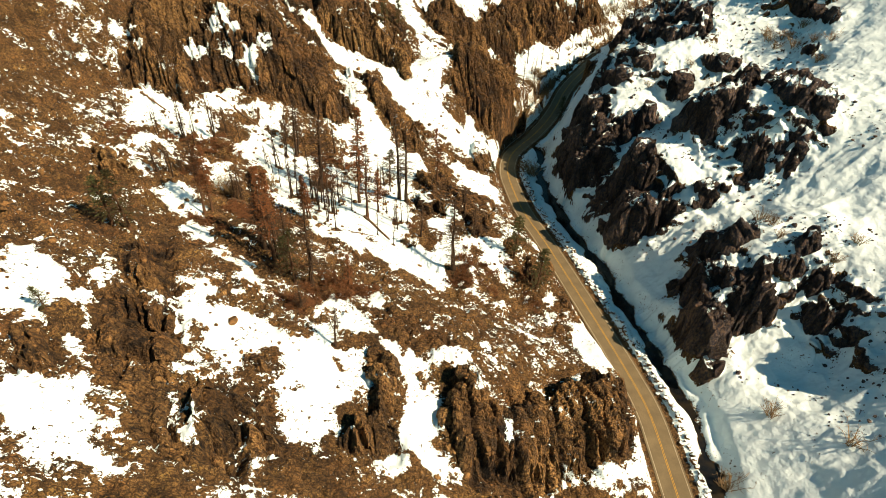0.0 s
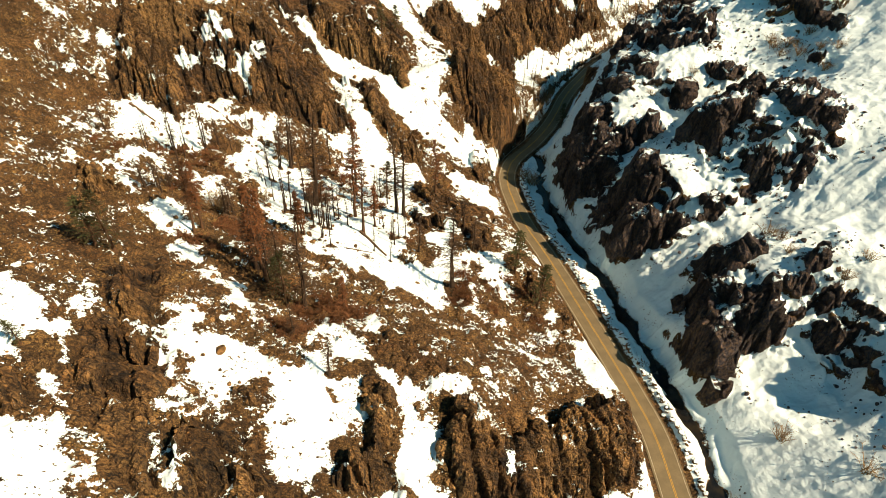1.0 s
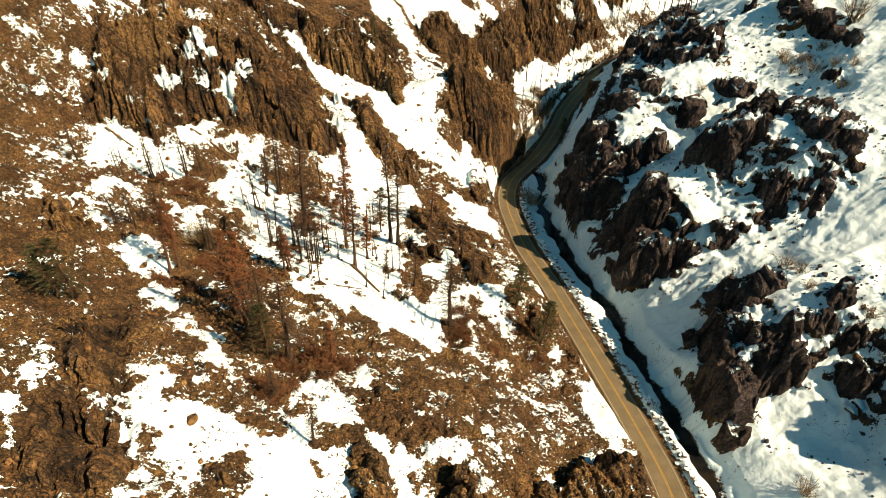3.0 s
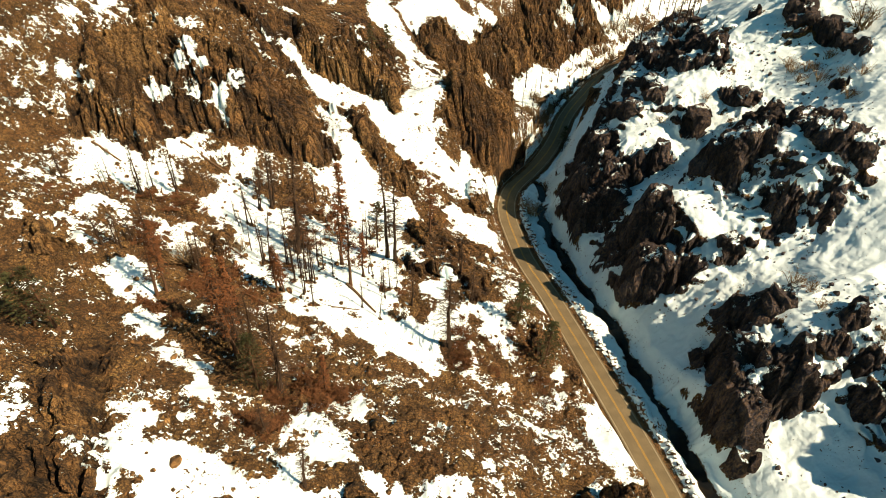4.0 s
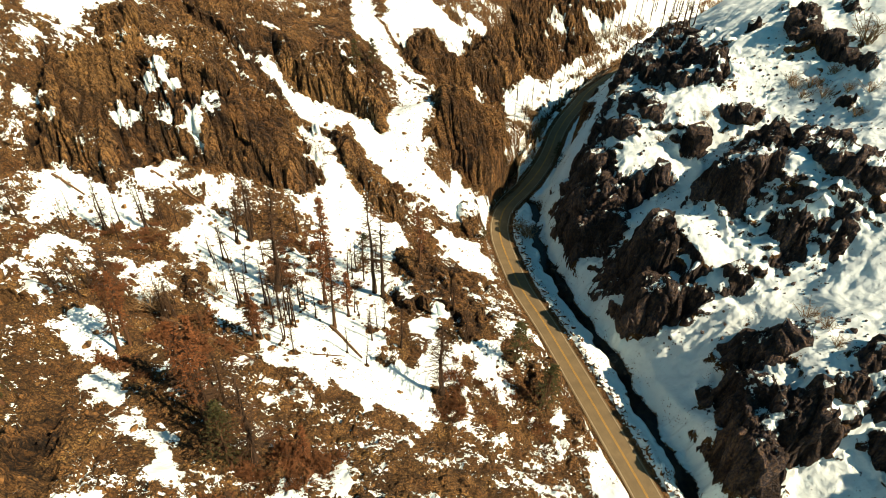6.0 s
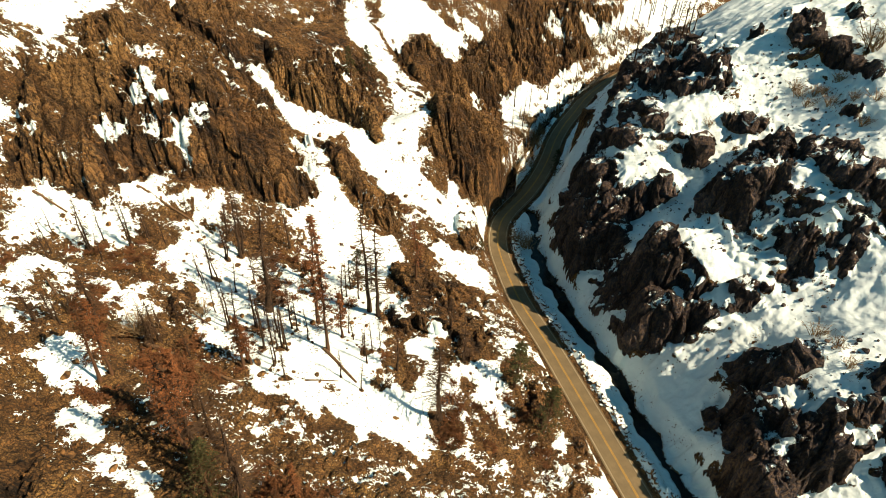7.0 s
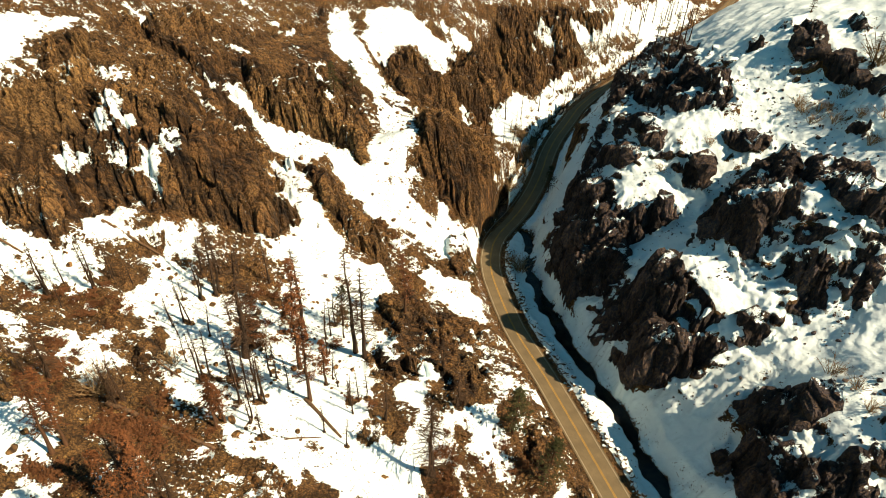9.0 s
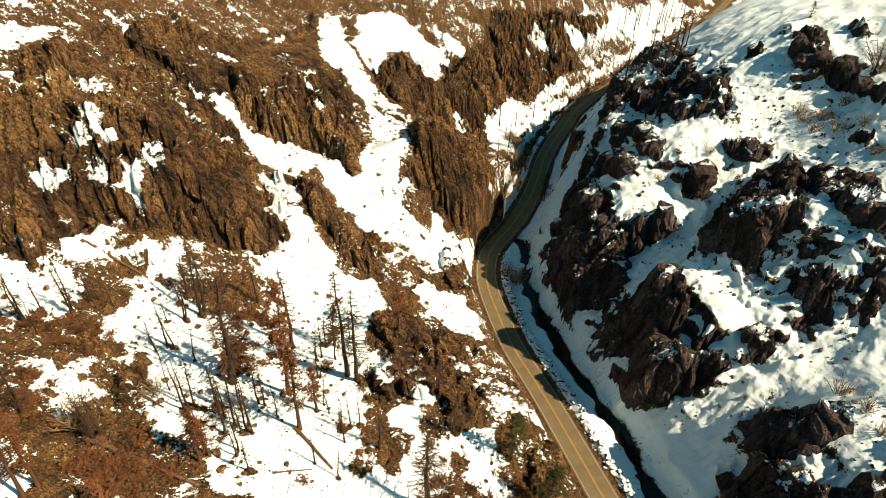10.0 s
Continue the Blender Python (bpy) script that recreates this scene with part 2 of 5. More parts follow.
SHRUBS = [(44.7, 234.4, 8.2), (46.8, 233.7, 8.2), (43.1, 237.7, 6.0), (45.2, 281.6, 8.2), (49, 290, 8.5), (54.7, 305.7, 10.0), (53.9, 289.8, 10.2), (62.5, 317.1, 10.5), (65.5, 318.9, 9.2), (49.1, 280.2, 7.0), (41.2, 271.7, 6.8), (115.7, 428, 8.2), (118, 422.6, 9.0), (124.9, 434.6, 8.0), (131.4, 443.1, 9.0), (134, 439.5, 8.5), (140.7, 449.2, 7.5), (146.2, 454.2, 7.5), (110.8, 422.3, 7.2), (103, 412, 7.8), (123.6, 439.7, 7.2), (126.2, 418.3, 8.0), (140.6, 234.4, 5.2), (136.8, 237.1, 5.2), (137.4, 231.8, 5.2), (142.5, 232.7, 4.0), (142.5, 228.1, 5.2), (136.2, 239.9, 5.2), (148, 235.7, 4.0), (158.9, 241, 11.8)]
SHRUBS += [(105.8, 150.2, 5.2), (104.6, 137, 3.8), (106.2, 234.2, 4.5), (89.7, 230.3, 3.5), (147.3, 224.3, 4.0), (144.3, 212.7, 5.0), (149.7, 218.5, 5.0), (91.8, 93.3, 6.0), (77.3, 77.9, 7.8), (102, 79.7, 5.5), (121.4, 129.2, 4.0), (115.9, 126.7, 4.0), (104.9, 142.3, 4.5), (-61.5, 143.6, 6.5), (-60.2, 142.9, 7.2), (-28.2, 176.5, 5.0), (-50.8, 153.2, 5.2)]
BRUSH = [(-20.5, 106.3, 3.5), (-21.8, 102.1, 3.5), (-18.3, 103, 3), (-25.2, 106.3, 3), (-16.9, 104.7, 2.5), (-28, 109.9, 2.5), (9.8, 130.4, 3.5), (11.9, 128.9, 3), (8.1, 127.7, 2.5), (-49, 127.6, 3), (-48.5, 133.1, 3), (-53.5, 133.3, 3), (-48.6, 141.4, 3), (-43.8, 135.1, 2.5), (-38.5, 172.1, 3), (-35.5, 165, 3), (-40.2, 172.6, 2.5), (-34.7, 169.4, 2.5), (-18, 168.7, 2), (-59.9, 121, 3), (-58.3, 122.8, 2.5), (-52.9, 119.8, 2.5), (-37.6, 135.7, 2), (-29.8, 91.3, 3), (-27.6, 90.1, 3), (-32.4, 91.3, 2.5), (31, 131.9, 2.5), (32.8, 128.2, 2), (24.8, 142.9, 2), (20.9, 137.3, 2)]
BRUSH += [(-6.9, 149.9, 1.8), (-1.8, 229.1, 2), (0.4, 225.3, 2), (-94.2, 149.8, 2.5), (-88.7, 149.5, 2.5), (-70.2, 166.8, 2.5), (-67.5, 166.7, 2.5), (-79.3, 169.6, 2.5), (-84.3, 166.1, 2), (17.1, 129, 2), (28.6, 140.5, 2), (-29.3, 102.5, 3), (-26.5, 99, 3), (-19.8, 97.4, 3), (-55.9, 135.9, 3.5), (-52.3, 134.7, 3.5), (-49.8, 132.7, 3), (-52.6, 130.9, 3), (-73.2, 150.9, 3), (-71.3, 143.9, 3), (-68.4, 145.5, 3), (-68.5, 141.5, 3), (-53.7, 149.8, 2), (9.6, 138.5, 2.5), (11.9, 136.6, 2.5), (-31.5, 184.5, 3), (-39.2, 186.1, 3), (-34.7, 185.5, 2.5), (-40.8, 180.4, 3), (-72.5, 169.3, 2.5)]
BRUSH += [(-72.3, 163.4, 2), (-39.6, 146.2, 2), (-40.3, 130.3, 2.5), (-19.1, 199.7, 2)]
TREES = SNAGS + POLES + BARE_PINES + SCORCHED + GREEN
LOGS = [(-58.6, 140.2, -36.1, 131.9, 0.5), (-21.5, 148.1, -12.8, 139.1, 0.4), (-23.8, 135.6, -16.8, 138.1, 0.16), (-57.8, 154.5, -47.9, 149.6, 0.25), (-97.3, 179.1, -88.1, 176.6, 0.35), (-82.7, 151.6, -72.4, 140.6, 0.3), (-77.8, 192, -63, 188.6, 0.4)]

# ---- relief: the canyon's ground as a height field ----
ROAD_Y = [20, 80, 100, 120, 140, 160, 180, 200, 215, 232, 245, 256, 265, 277, 290, 306, 322, 340, 357, 378, 394, 408, 450, 527, 600, 700, 900]
ROAD_X = [62, 62.9, 63.2, 59.3, 54.6, 49.8, 44.9, 38.8, 36.6, 34.7, 36.2, 40.6, 48.2, 56, 63, 69.8, 75.5, 84, 94, 105.8, 118.8, 131.2, 172, 250.9, 308, 390, 555]
CREEK_Y = [20, 77, 85, 95, 107, 120, 135, 149, 159, 170, 179, 192, 202, 216, 228, 240, 250, 258, 262, 266, 272, 282, 300, 320, 345, 378, 410, 450, 527, 600, 900]
CREEK_X = [70, 73.8, 75.3, 76.1, 75.3, 73.4, 70.4, 67.4, 66.2, 64.6, 61.8, 57.4, 56.1, 52.5, 50.8, 51.0, 53.6, 54.0, 50, 46, 43.5, 47, 56.5, 64, 76, 96, 122, 161, 240, 297, 545]


def smooth_axis(at, known, values, width):
    """Piecewise-linear values, rounded off over that width."""
    out = np.zeros_like(at, dtype=float)
    for k in (-1.0, -0.5, 0.0, 0.5, 1.0):
        out += np.interp(at + k * width, known, values)
    return out / 5


def road_x(y):
    return smooth_axis(y, ROAD_Y, ROAD_X, 6.0)


def road_z(y):
    return smooth_axis(y, [60, 240, 290, 365, 430, 580, 900], [-0.8, 0.2, 4, 7.5, 13, 27, 60], 12.0)


def creek_x(y):
    return smooth_axis(y, CREEK_Y, CREEK_X, 3.0)


def lattice(ix, iy, seed):
    h = (ix * 374761393 + iy * 668265263 + seed * 1442695041) & 0xFFFFFFFF
    h = ((h ^ (h >> 13)) * 1274126177) & 0xFFFFFFFF
    h = h ^ (h >> 16)
    return (h & 0xFFFF) / 32767.5 - 1.0


def value_noise(x, y, seed):
    """Smooth noise from -1 to 1, one wave a unit."""
    fx, fy = np.floor(x), np.floor(y)
    ix, iy = fx.astype(np.int64), fy.astype(np.int64)
    tx, ty = x - fx, y - fy
    tx, ty = tx * tx * tx * (tx * (6 * tx - 15) + 10), ty * ty * ty * (ty * (6 * ty - 15) + 10)
    a, b = lattice(ix, iy, seed), lattice(ix + 1, iy, seed)
    c, d = lattice(ix, iy + 1, seed), lattice(ix + 1, iy + 1, seed)
    return (a + (b - a) * tx) * (1 - ty) + (c + (d - c) * tx) * ty


def fbm(x, y, wave, octaves, seed, gain=0.5):
    total, amp, norm = 0.0, 1.0, 0.0
    for o in range(octaves):
        ca, sa = math.cos(0.9 * o + 0.4), math.sin(0.9 * o + 0.4)
        total = total + amp * value_noise((ca * x - sa * y) / wave + 17.3 * o, (sa * x + ca * y) / wave - 9.1 * o, seed + o)
        norm, amp, wave = norm + amp, amp * gain, wave * 0.5
    return total / norm * 1.6


def ridged(x, y, wave, octaves, seed):
    total, amp, norm = 0.0, 1.0, 0.0
    for o in range(octaves):
        total = total + amp * (1 - 2 * np.abs(value_noise(x / wave + 5.7 * o, y / wave + 3.1 * o, seed + o)))
        norm, amp, wave = norm + amp, amp * 0.5, wave * 0.5
    return total / norm


def ramp(v, lo, hi):
    t = np.clip((v - lo) / (hi - lo), 0, 1)
    return t * t * (3 - 2 * t)


def inside(x, y, outline):
    """Signed distance to a closed outline in plan, plus inside."""
    d2, odd = np.full(x.shape, 1e9), np.zeros(x.shape, bool)
    for (ax, ay), (bx, by) in zip(outline, outline[1:] + outline[:1]):
        ex, ey = bx - ax, by - ay
        t = np.clip(((x - ax) * ex + (y - ay) * ey) / (ex * ex + ey * ey + 1e-9), 0, 1)
        d2 = np.minimum(d2, (x - ax - t * ex) ** 2 + (y - ay - t * ey) ** 2)
        if by != ay:
            odd ^= ((ay > y) != (by > y)) & (x < ex * (y - ay) / (by - ay) + ax)
    return np.where(odd, 1, -1) * np.sqrt(d2)


SECTION_U = [-320, -230, -180, -150, -130, -115, -102, -90, -78, -66, -55, -45, -36, -28, -20, -13, -8, -4.5, 5, 10, 15, 20, 26, 33, 41, 50, 60, 70, 80, 92, 105, 120, 140, 170, 220]
SECTIONS, OUTCROPS, DRIFTS, BARES, OCHRE_PATCHES, ROCKY = [], [], [], [], [], []


def section(y, heights):
    """Ground heights across the canyon at SECTION_U metres from the road's middle line."""
    SECTIONS.append((y, heights))


def outcrop(lift, edge, outline):
    """A rock mass that stands lift metres out of the slope, its sides edge metres wide in plan."""
    OUTCROPS.append((lift, edge, outline))


def drift(outline, weight=1.0):
    """A snowfield's outline in plan."""
    DRIFTS.append((outline, weight))


def bare(outline, weight=1.0):
    """A stretch with no snow."""
    BARES.append((outline, weight))


def rocky(outline):
    """A stretch of bare jointed rock."""
    ROCKY.append(outline)


def ochre_patch(outline):
    """A stretch where the rock is coloured ochre."""
    OCHRE_PATCHES.append(outline)


section(20, [132, 108, 92, 80, 71, 63, 56, 49, 41, 32, 23, 15, 8, 1, -6, -12, -15, -1, -1, -2, 2, 7, 13, 21, 30, 39, 48, 55, 62, 68, 73, 78, 85, 95, 110])
section(45, [131, 103, 86, 75, 67, 61, 54, 45, 37, 29, 21, 14, 8, 3, -2, -5, -7, -1, -1, -2, 1, 4, 9, 16, 24, 33, 41, 49, 56, 63, 69, 76, 85, 97, 116])
section(58, [130, 100, 83, 72, 64, 59, 55, 43, 37, 31, 23, 15, 9, 5, 2, -1, -3, -1, -1, -2, 0, 3, 8, 14, 21, 29, 37, 45, 52, 60, 68, 76, 85, 98, 119])
section(70, [130, 98, 80, 70, 63, 55, 50, 45, 41, 36, 27, 20, 12, 8, 5, 3, 2, -1, -1, -2, 0, 2, 6, 11, 18, 25, 33, 41, 49, 58, 66, 75, 85, 99, 121])
section(82, [130, 96, 78, 67, 61, 56, 49, 47, 43, 41, 38, 30, 17, 13, 10, 7, 6, -1, -1, -2, -1, 2, 5, 10, 15, 21, 29, 38, 47, 56, 65, 74, 85, 100, 124])
section(94, [130, 94, 75, 64, 57, 52, 49, 43, 41, 39, 36, 30, 21, 18, 15, 11, 9, -1, -1, -2, -2, 2, 5, 9, 11, 16, 25, 35, 45, 55, 64, 73, 85, 101, 126])
section(106, [130, 93, 73, 60, 52, 48, 43, 38, 37, 34, 30, 25, 19, 16, 13, 10, 9, -1, -1, -2, -2, 1, 6, 7, 8, 11, 23, 35, 45, 54, 63, 73, 84, 101, 128])
section(118, [131, 92, 71, 58, 47, 44, 40, 35, 32, 29, 23, 19, 15, 11, 7, 6, 7, 0, 0, -2, -2, 6, 8, 9, 16, 18, 29, 38, 45, 53, 62, 72, 84, 102, 129])
section(130, [132, 92, 70, 57, 50, 42, 38, 35, 33, 27, 21, 21, 15, 10, 9, 8, 5, 0, 0, -2, -2, 10, 13, 19, 31, 34, 38, 41, 45, 53, 62, 72, 84, 102, 131])
section(142, [132, 93, 70, 59, 51, 40, 37, 35, 32, 27, 23, 23, 20, 15, 11, 9, 5, 0, 0, -2, -2, 4, 6, 15, 27, 36, 40, 41, 45, 53, 62, 72, 84, 101, 132])
section(154, [133, 95, 71, 59, 49, 41, 37, 33, 30, 28, 25, 23, 21, 19, 16, 10, 5, 0, 0, -1, -1, 2, 7, 13, 19, 26, 33, 39, 46, 55, 63, 72, 83, 101, 132])
section(166, [134, 98, 74, 56, 44, 41, 36, 32, 28, 26, 25, 23, 20, 18, 14, 9, 5, 0, 0, -1, -1, 3, 9, 14, 23, 27, 32, 39, 48, 58, 65, 72, 83, 101, 133])
section(178, [135, 101, 79, 58, 48, 43, 35, 31, 27, 24, 23, 21, 17, 13, 10, 7, 4, 0, 0, -1, -1, 4, 13, 25, 37, 35, 43, 51, 59, 61, 65, 72, 83, 101, 133])
section(190, [136, 105, 85, 70, 56, 46, 38, 33, 29, 23, 22, 20, 13, 8, 7, 5, 3, 0, 0, -1, -1, 3, 12, 26, 38, 40, 52, 61, 60, 61, 65, 72, 84, 102, 134])
section(202, [136, 110, 92, 82, 60, 55, 50, 40, 34, 26, 22, 19, 13, 9, 7, 4, 2, 0, 0, -1, -1, -1, 8, 18, 27, 35, 42, 47, 53, 58, 64, 73, 85, 103, 134])
section(214, [136, 113, 98, 86, 68, 67, 66, 50, 37, 32, 26, 20, 16, 13, 9, 6, 3, 0, 0, -1, -1, 7, 10, 17, 25, 32, 33, 37, 46, 54, 62, 74, 87, 105, 134])
section(226, [137, 116, 102, 89, 77, 74, 69, 53, 38, 42, 33, 23, 19, 16, 12, 7, 5, 0, 0, -1, -1, 5, 12, 24, 39, 42, 40, 43, 47, 53, 61, 75, 89, 106, 133])
section(238, [137, 118, 104, 91, 83, 77, 69, 55, 46, 46, 36, 27, 24, 21, 16, 11, 7, 0, 0, -1, -1, 4, 12, 25, 40, 49, 56, 57, 57, 59, 66, 75, 91, 108, 132])
section(250, [137, 118, 104, 91, 83, 76, 67, 54, 48, 43, 39, 36, 33, 28, 21, 13, 8, 1, 1, 0, 0, 6, 12, 24, 38, 49, 58, 63, 66, 70, 76, 83, 93, 108, 131])
section(264, [137, 118, 103, 89, 76, 69, 62, 53, 46, 39, 41, 45, 43, 34, 25, 16, 9, 2, 2, 8, 12, 17, 23, 30, 39, 48, 55, 65, 72, 79, 84, 89, 96, 108, 128])
section(280, [136, 117, 100, 84, 70, 63, 59, 52, 46, 40, 39, 39, 36, 31, 23, 16, 11, 3, 3, 16, 24, 30, 35, 41, 42, 49, 60, 70, 77, 84, 88, 92, 97, 107, 125])
section(300, [136, 114, 95, 77, 66, 60, 56, 50, 44, 39, 34, 27, 21, 20, 18, 14, 11, 4, 4, 21, 31, 38, 44, 50, 51, 56, 65, 73, 79, 84, 88, 92, 97, 105, 121])
section(325, [136, 112, 89, 70, 60, 58, 54, 46, 40, 36, 29, 22, 15, 14, 13, 12, 10, 6, 6, 19, 26, 33, 39, 45, 51, 57, 65, 71, 76, 81, 85, 89, 94, 103, 118])
section(355, [135, 110, 87, 68, 58, 57, 57, 52, 45, 37, 31, 26, 21, 16, 12, 10, 8, 7, 7, 14, 19, 24, 30, 37, 45, 53, 60, 67, 72, 77, 81, 86, 91, 100, 115])
section(395, [135, 109, 89, 75, 67, 63, 60, 55, 49, 40, 32, 26, 21, 18, 14, 11, 9, 10, 10, 10, 14, 18, 24, 32, 40, 48, 56, 63, 68, 74, 79, 84, 90, 100, 115])
section(450, [136, 111, 94, 83, 76, 69, 63, 57, 50, 42, 35, 28, 24, 21, 19, 16, 14, 15, 15, 11, 15, 20, 26, 33, 40, 48, 56, 62, 68, 74, 80, 85, 92, 101, 117])
section(520, [137, 113, 99, 88, 79, 72, 65, 59, 52, 46, 41, 36, 33, 29, 26, 23, 21, 21, 21, 18, 22, 26, 31, 38, 44, 51, 59, 65, 71, 77, 83, 88, 95, 104, 120])
section(620, [139, 117, 101, 90, 82, 76, 70, 64, 59, 55, 50, 47, 43, 40, 37, 34, 32, 31, 31, 27, 30, 33, 37, 42, 48, 55, 62, 68, 74, 80, 86, 92, 99, 109, 124])
outcrop(5, 4, [(-107, 202), (-102, 219), (-91, 234), (-86, 228), (-86, 214), (-81, 209), (-70, 205), (-81, 197), (-86, 186), (-97, 184), (-103, 183)])
outcrop(7, 4, [(-84, 229), (-72, 224), (-65, 223), (-55, 226), (-48, 231), (-44, 234), (-40, 227), (-33, 218), (-39, 206), (-45, 204), (-56, 204), (-57, 208), (-59, 212), (-61, 217), (-68, 218), (-76, 222)])
outcrop(4, 3, [(-89, 268), (-81, 305), (-62, 298), (-49, 274), (-61, 269), (-63, 248), (-71, 257), (-81, 258)])
outcrop(8, 4, [(-58, 272), (-45, 274), (-31, 301), (-18, 279), (-11, 277), (-13, 249), (-19, 254), (-31, 258), (-43, 253), (-52, 260)])
outcrop(6, 4, [(-8, 332), (4, 350), (21, 342), (39, 378), (56, 378), (67, 375), (50, 349), (36, 337), (30, 336), (21, 330), (3, 312)])
outcrop(7, 4, [(7, 294), (22, 312), (28, 309), (42, 332), (41, 274), (41, 265), (32, 252), (24, 250), (17, 252), (15, 258), (8, 260)])
outcrop(5, 3, [(59, 408), (74, 411), (80, 398), (98, 410), (77, 373), (67, 375), (59, 376)])
outcrop(5, 3, [(94, 442), (118, 463), (119, 442), (122, 431), (102, 411), (97, 426)])
outcrop(4, 3, [(128, 466), (150, 485), (147, 458), (128, 437)])
outcrop(4, 3, [(-43, 237), (-29, 235), (-22, 236), (-15, 228), (-5, 233), (-1, 224), (-7, 213), (-17, 215), (-25, 223), (-32, 231)])
outcrop(3, 3, [(-6, 195), (3, 205), (11, 200), (26, 199), (25, 176), (19, 155), (13, 146), (11, 158), (2, 161), (-2, 155), (-8, 164), (-3, 176)])
outcrop(7, 3, [(5, 79), (11, 81), (17, 78), (31, 90), (45, 97), (54, 101), (53, 92), (52, 83), (44, 78), (35, 73), (25, 69), (11, 64), (7, 64), (3, 69), (4, 75)])
outcrop(5, 3, [(-13, 80), (-11, 82), (-7, 77), (-6, 69), (-5, 66), (-6, 62), (-10, 60), (-17, 60), (-19, 61), (-16, 63), (-12, 68), (-12, 74)])
outcrop(2.5, 2, [(-34, 73), (-32, 75), (-28, 71), (-32, 69)])
outcrop(4, 3, [(-40, 64), (-35, 66), (-29, 65), (-26, 61), (-24, 58), (-28, 54), (-32, 54), (-36, 51), (-39, 53), (-39, 58)])
outcrop(3, 3, [(-59, 68), (-55, 73), (-46, 72), (-43, 66), (-45, 64), (-51, 64), (-55, 63)])
outcrop(3, 3, [(-66, 95), (-63, 103), (-54, 92), (-50, 83), (-57, 81), (-61, 86)])
outcrop(3, 3, [(-67, 64), (-62, 66), (-58, 62), (-55, 59), (-62, 56)])
outcrop(3, 3, [(-61, 76), (-56, 80), (-49, 81), (-46, 79), (-46, 73), (-55, 73)])
outcrop(3, 3, [(-92, 137), (-87, 139), (-79, 134), (-82, 128), (-87, 126)])
outcrop(3, 2, [(31, 148), (45, 164), (44, 151), (34, 138), (29, 140)])
outcrop(2, 2, [(42, 138), (46, 138), (46, 131), (41, 132)])
outcrop(3, 3, [(-103, 228), (-96, 236), (-94, 244), (-91, 239), (-97, 225), (-101, 223)])
outcrop(2.5, 2, [(-60, 156), (-55, 162), (-52, 154), (-56, 148)])
outcrop(4, 3, [(17, 235), (27, 246), (28, 236), (23, 220), (18, 220)])
outcrop(9, 3, [(70, 187), (72, 189), (74, 196), (79, 194), (80, 188), (82, 181), (80, 178), (76, 179), (76, 178), (79, 173), (88, 170), (90, 167), (87, 166), (81, 166), (75, 166), (69, 171), (69, 177), (71, 180)])
outcrop(4, 2.5, [(95, 173), (101, 171), (100, 165), (94, 164), (91, 167)])
outcrop(8, 4, [(56, 210), (57, 223), (63, 240), (67, 254), (73, 262), (76, 250), (73, 227), (76, 220), (84, 221), (94, 218), (85, 213), (78, 213), (74, 204), (67, 207), (61, 208)])
outcrop(7, 4, [(86, 199), (92, 201), (109, 222), (113, 218), (124, 225), (131, 221), (125, 211), (109, 189), (104, 185), (100, 183), (98, 180), (95, 190), (91, 195)])
outcrop(4, 3, [(131, 221), (135, 201), (129, 184), (132, 177), (128, 173), (124, 178), (121, 181), (115, 188)])
outcrop(4, 3, [(122, 176), (126, 172), (124, 168), (119, 163), (116, 163), (119, 169), (121, 173)])
outcrop(4, 3, [(105, 181), (111, 179), (116, 176), (116, 173), (113, 168), (107, 171), (105, 176)])
outcrop(4, 2.5, [(110, 237), (126, 232), (125, 229), (116, 231), (110, 235)])
outcrop(4, 3, [(96, 233), (105, 231), (103, 224), (97, 226)])
outcrop(4, 3, [(90, 291), (152, 441), (172, 460), (125, 301), (119, 273), (118, 246), (107, 248), (115, 290), (106, 275), (99, 291)])
outcrop(3, 2.5, [(74, 267), (86, 285), (91, 285), (78, 264)])
outcrop(10, 2.5, [(84, 144), (87, 144), (91, 132), (97, 127), (98, 123), (103, 121), (100, 119), (91, 119), (88, 114), (80, 116), (78, 124), (82, 138)])
outcrop(7, 2.5, [(108, 122), (115, 117), (118, 116), (113, 113), (109, 116)])
outcrop(4, 2.5, [(101, 130), (107, 130), (109, 126), (104, 126), (101, 128)])
outcrop(4, 2.5, [(107, 135), (113, 135), (111, 130), (107, 130)])
outcrop(4, 2.5, [(88, 153), (94, 158), (96, 146), (101, 142), (97, 140), (91, 141), (88, 147)])
outcrop(3, 2.5, [(107, 124), (113, 126), (114, 123), (110, 122)])
outcrop(3, 2.5, [(95, 168), (103, 169), (101, 162), (93, 164)])
outcrop(3, 2, [(80, 146), (84, 145), (82, 138), (80, 140)])
outcrop(3, 2, [(79, 113), (83, 112), (86, 109), (81, 109)])
outcrop(3, 2, [(89, 250), (92, 238), (90, 236), (86, 240)])
outcrop(3, 2, [(152, 243), (157, 230), (154, 223), (151, 232)])
outcrop(3, 2, [(141, 261), (148, 259), (146, 250), (139, 252)])
outcrop(3, 2, [(147, 248), (153, 247), (151, 240), (147, 244)])
outcrop(3, 2, [(146, 273), (153, 268), (150, 260), (144, 263)])
outcrop(3, 2, [(135, 278), (137, 271), (133, 265), (132, 272)])
outcrop(3, 2, [(127, 279), (126, 269), (124, 259), (123, 268)])
outcrop(3, 2, [(147, 250), (151, 244), (152, 239), (147, 244)])
outcrop(3, 2, [(162, 267), (166, 260), (162, 255), (159, 259)])
outcrop(3, 2.5, [(110, 285), (111, 257), (116, 248), (112, 244), (99, 250)])
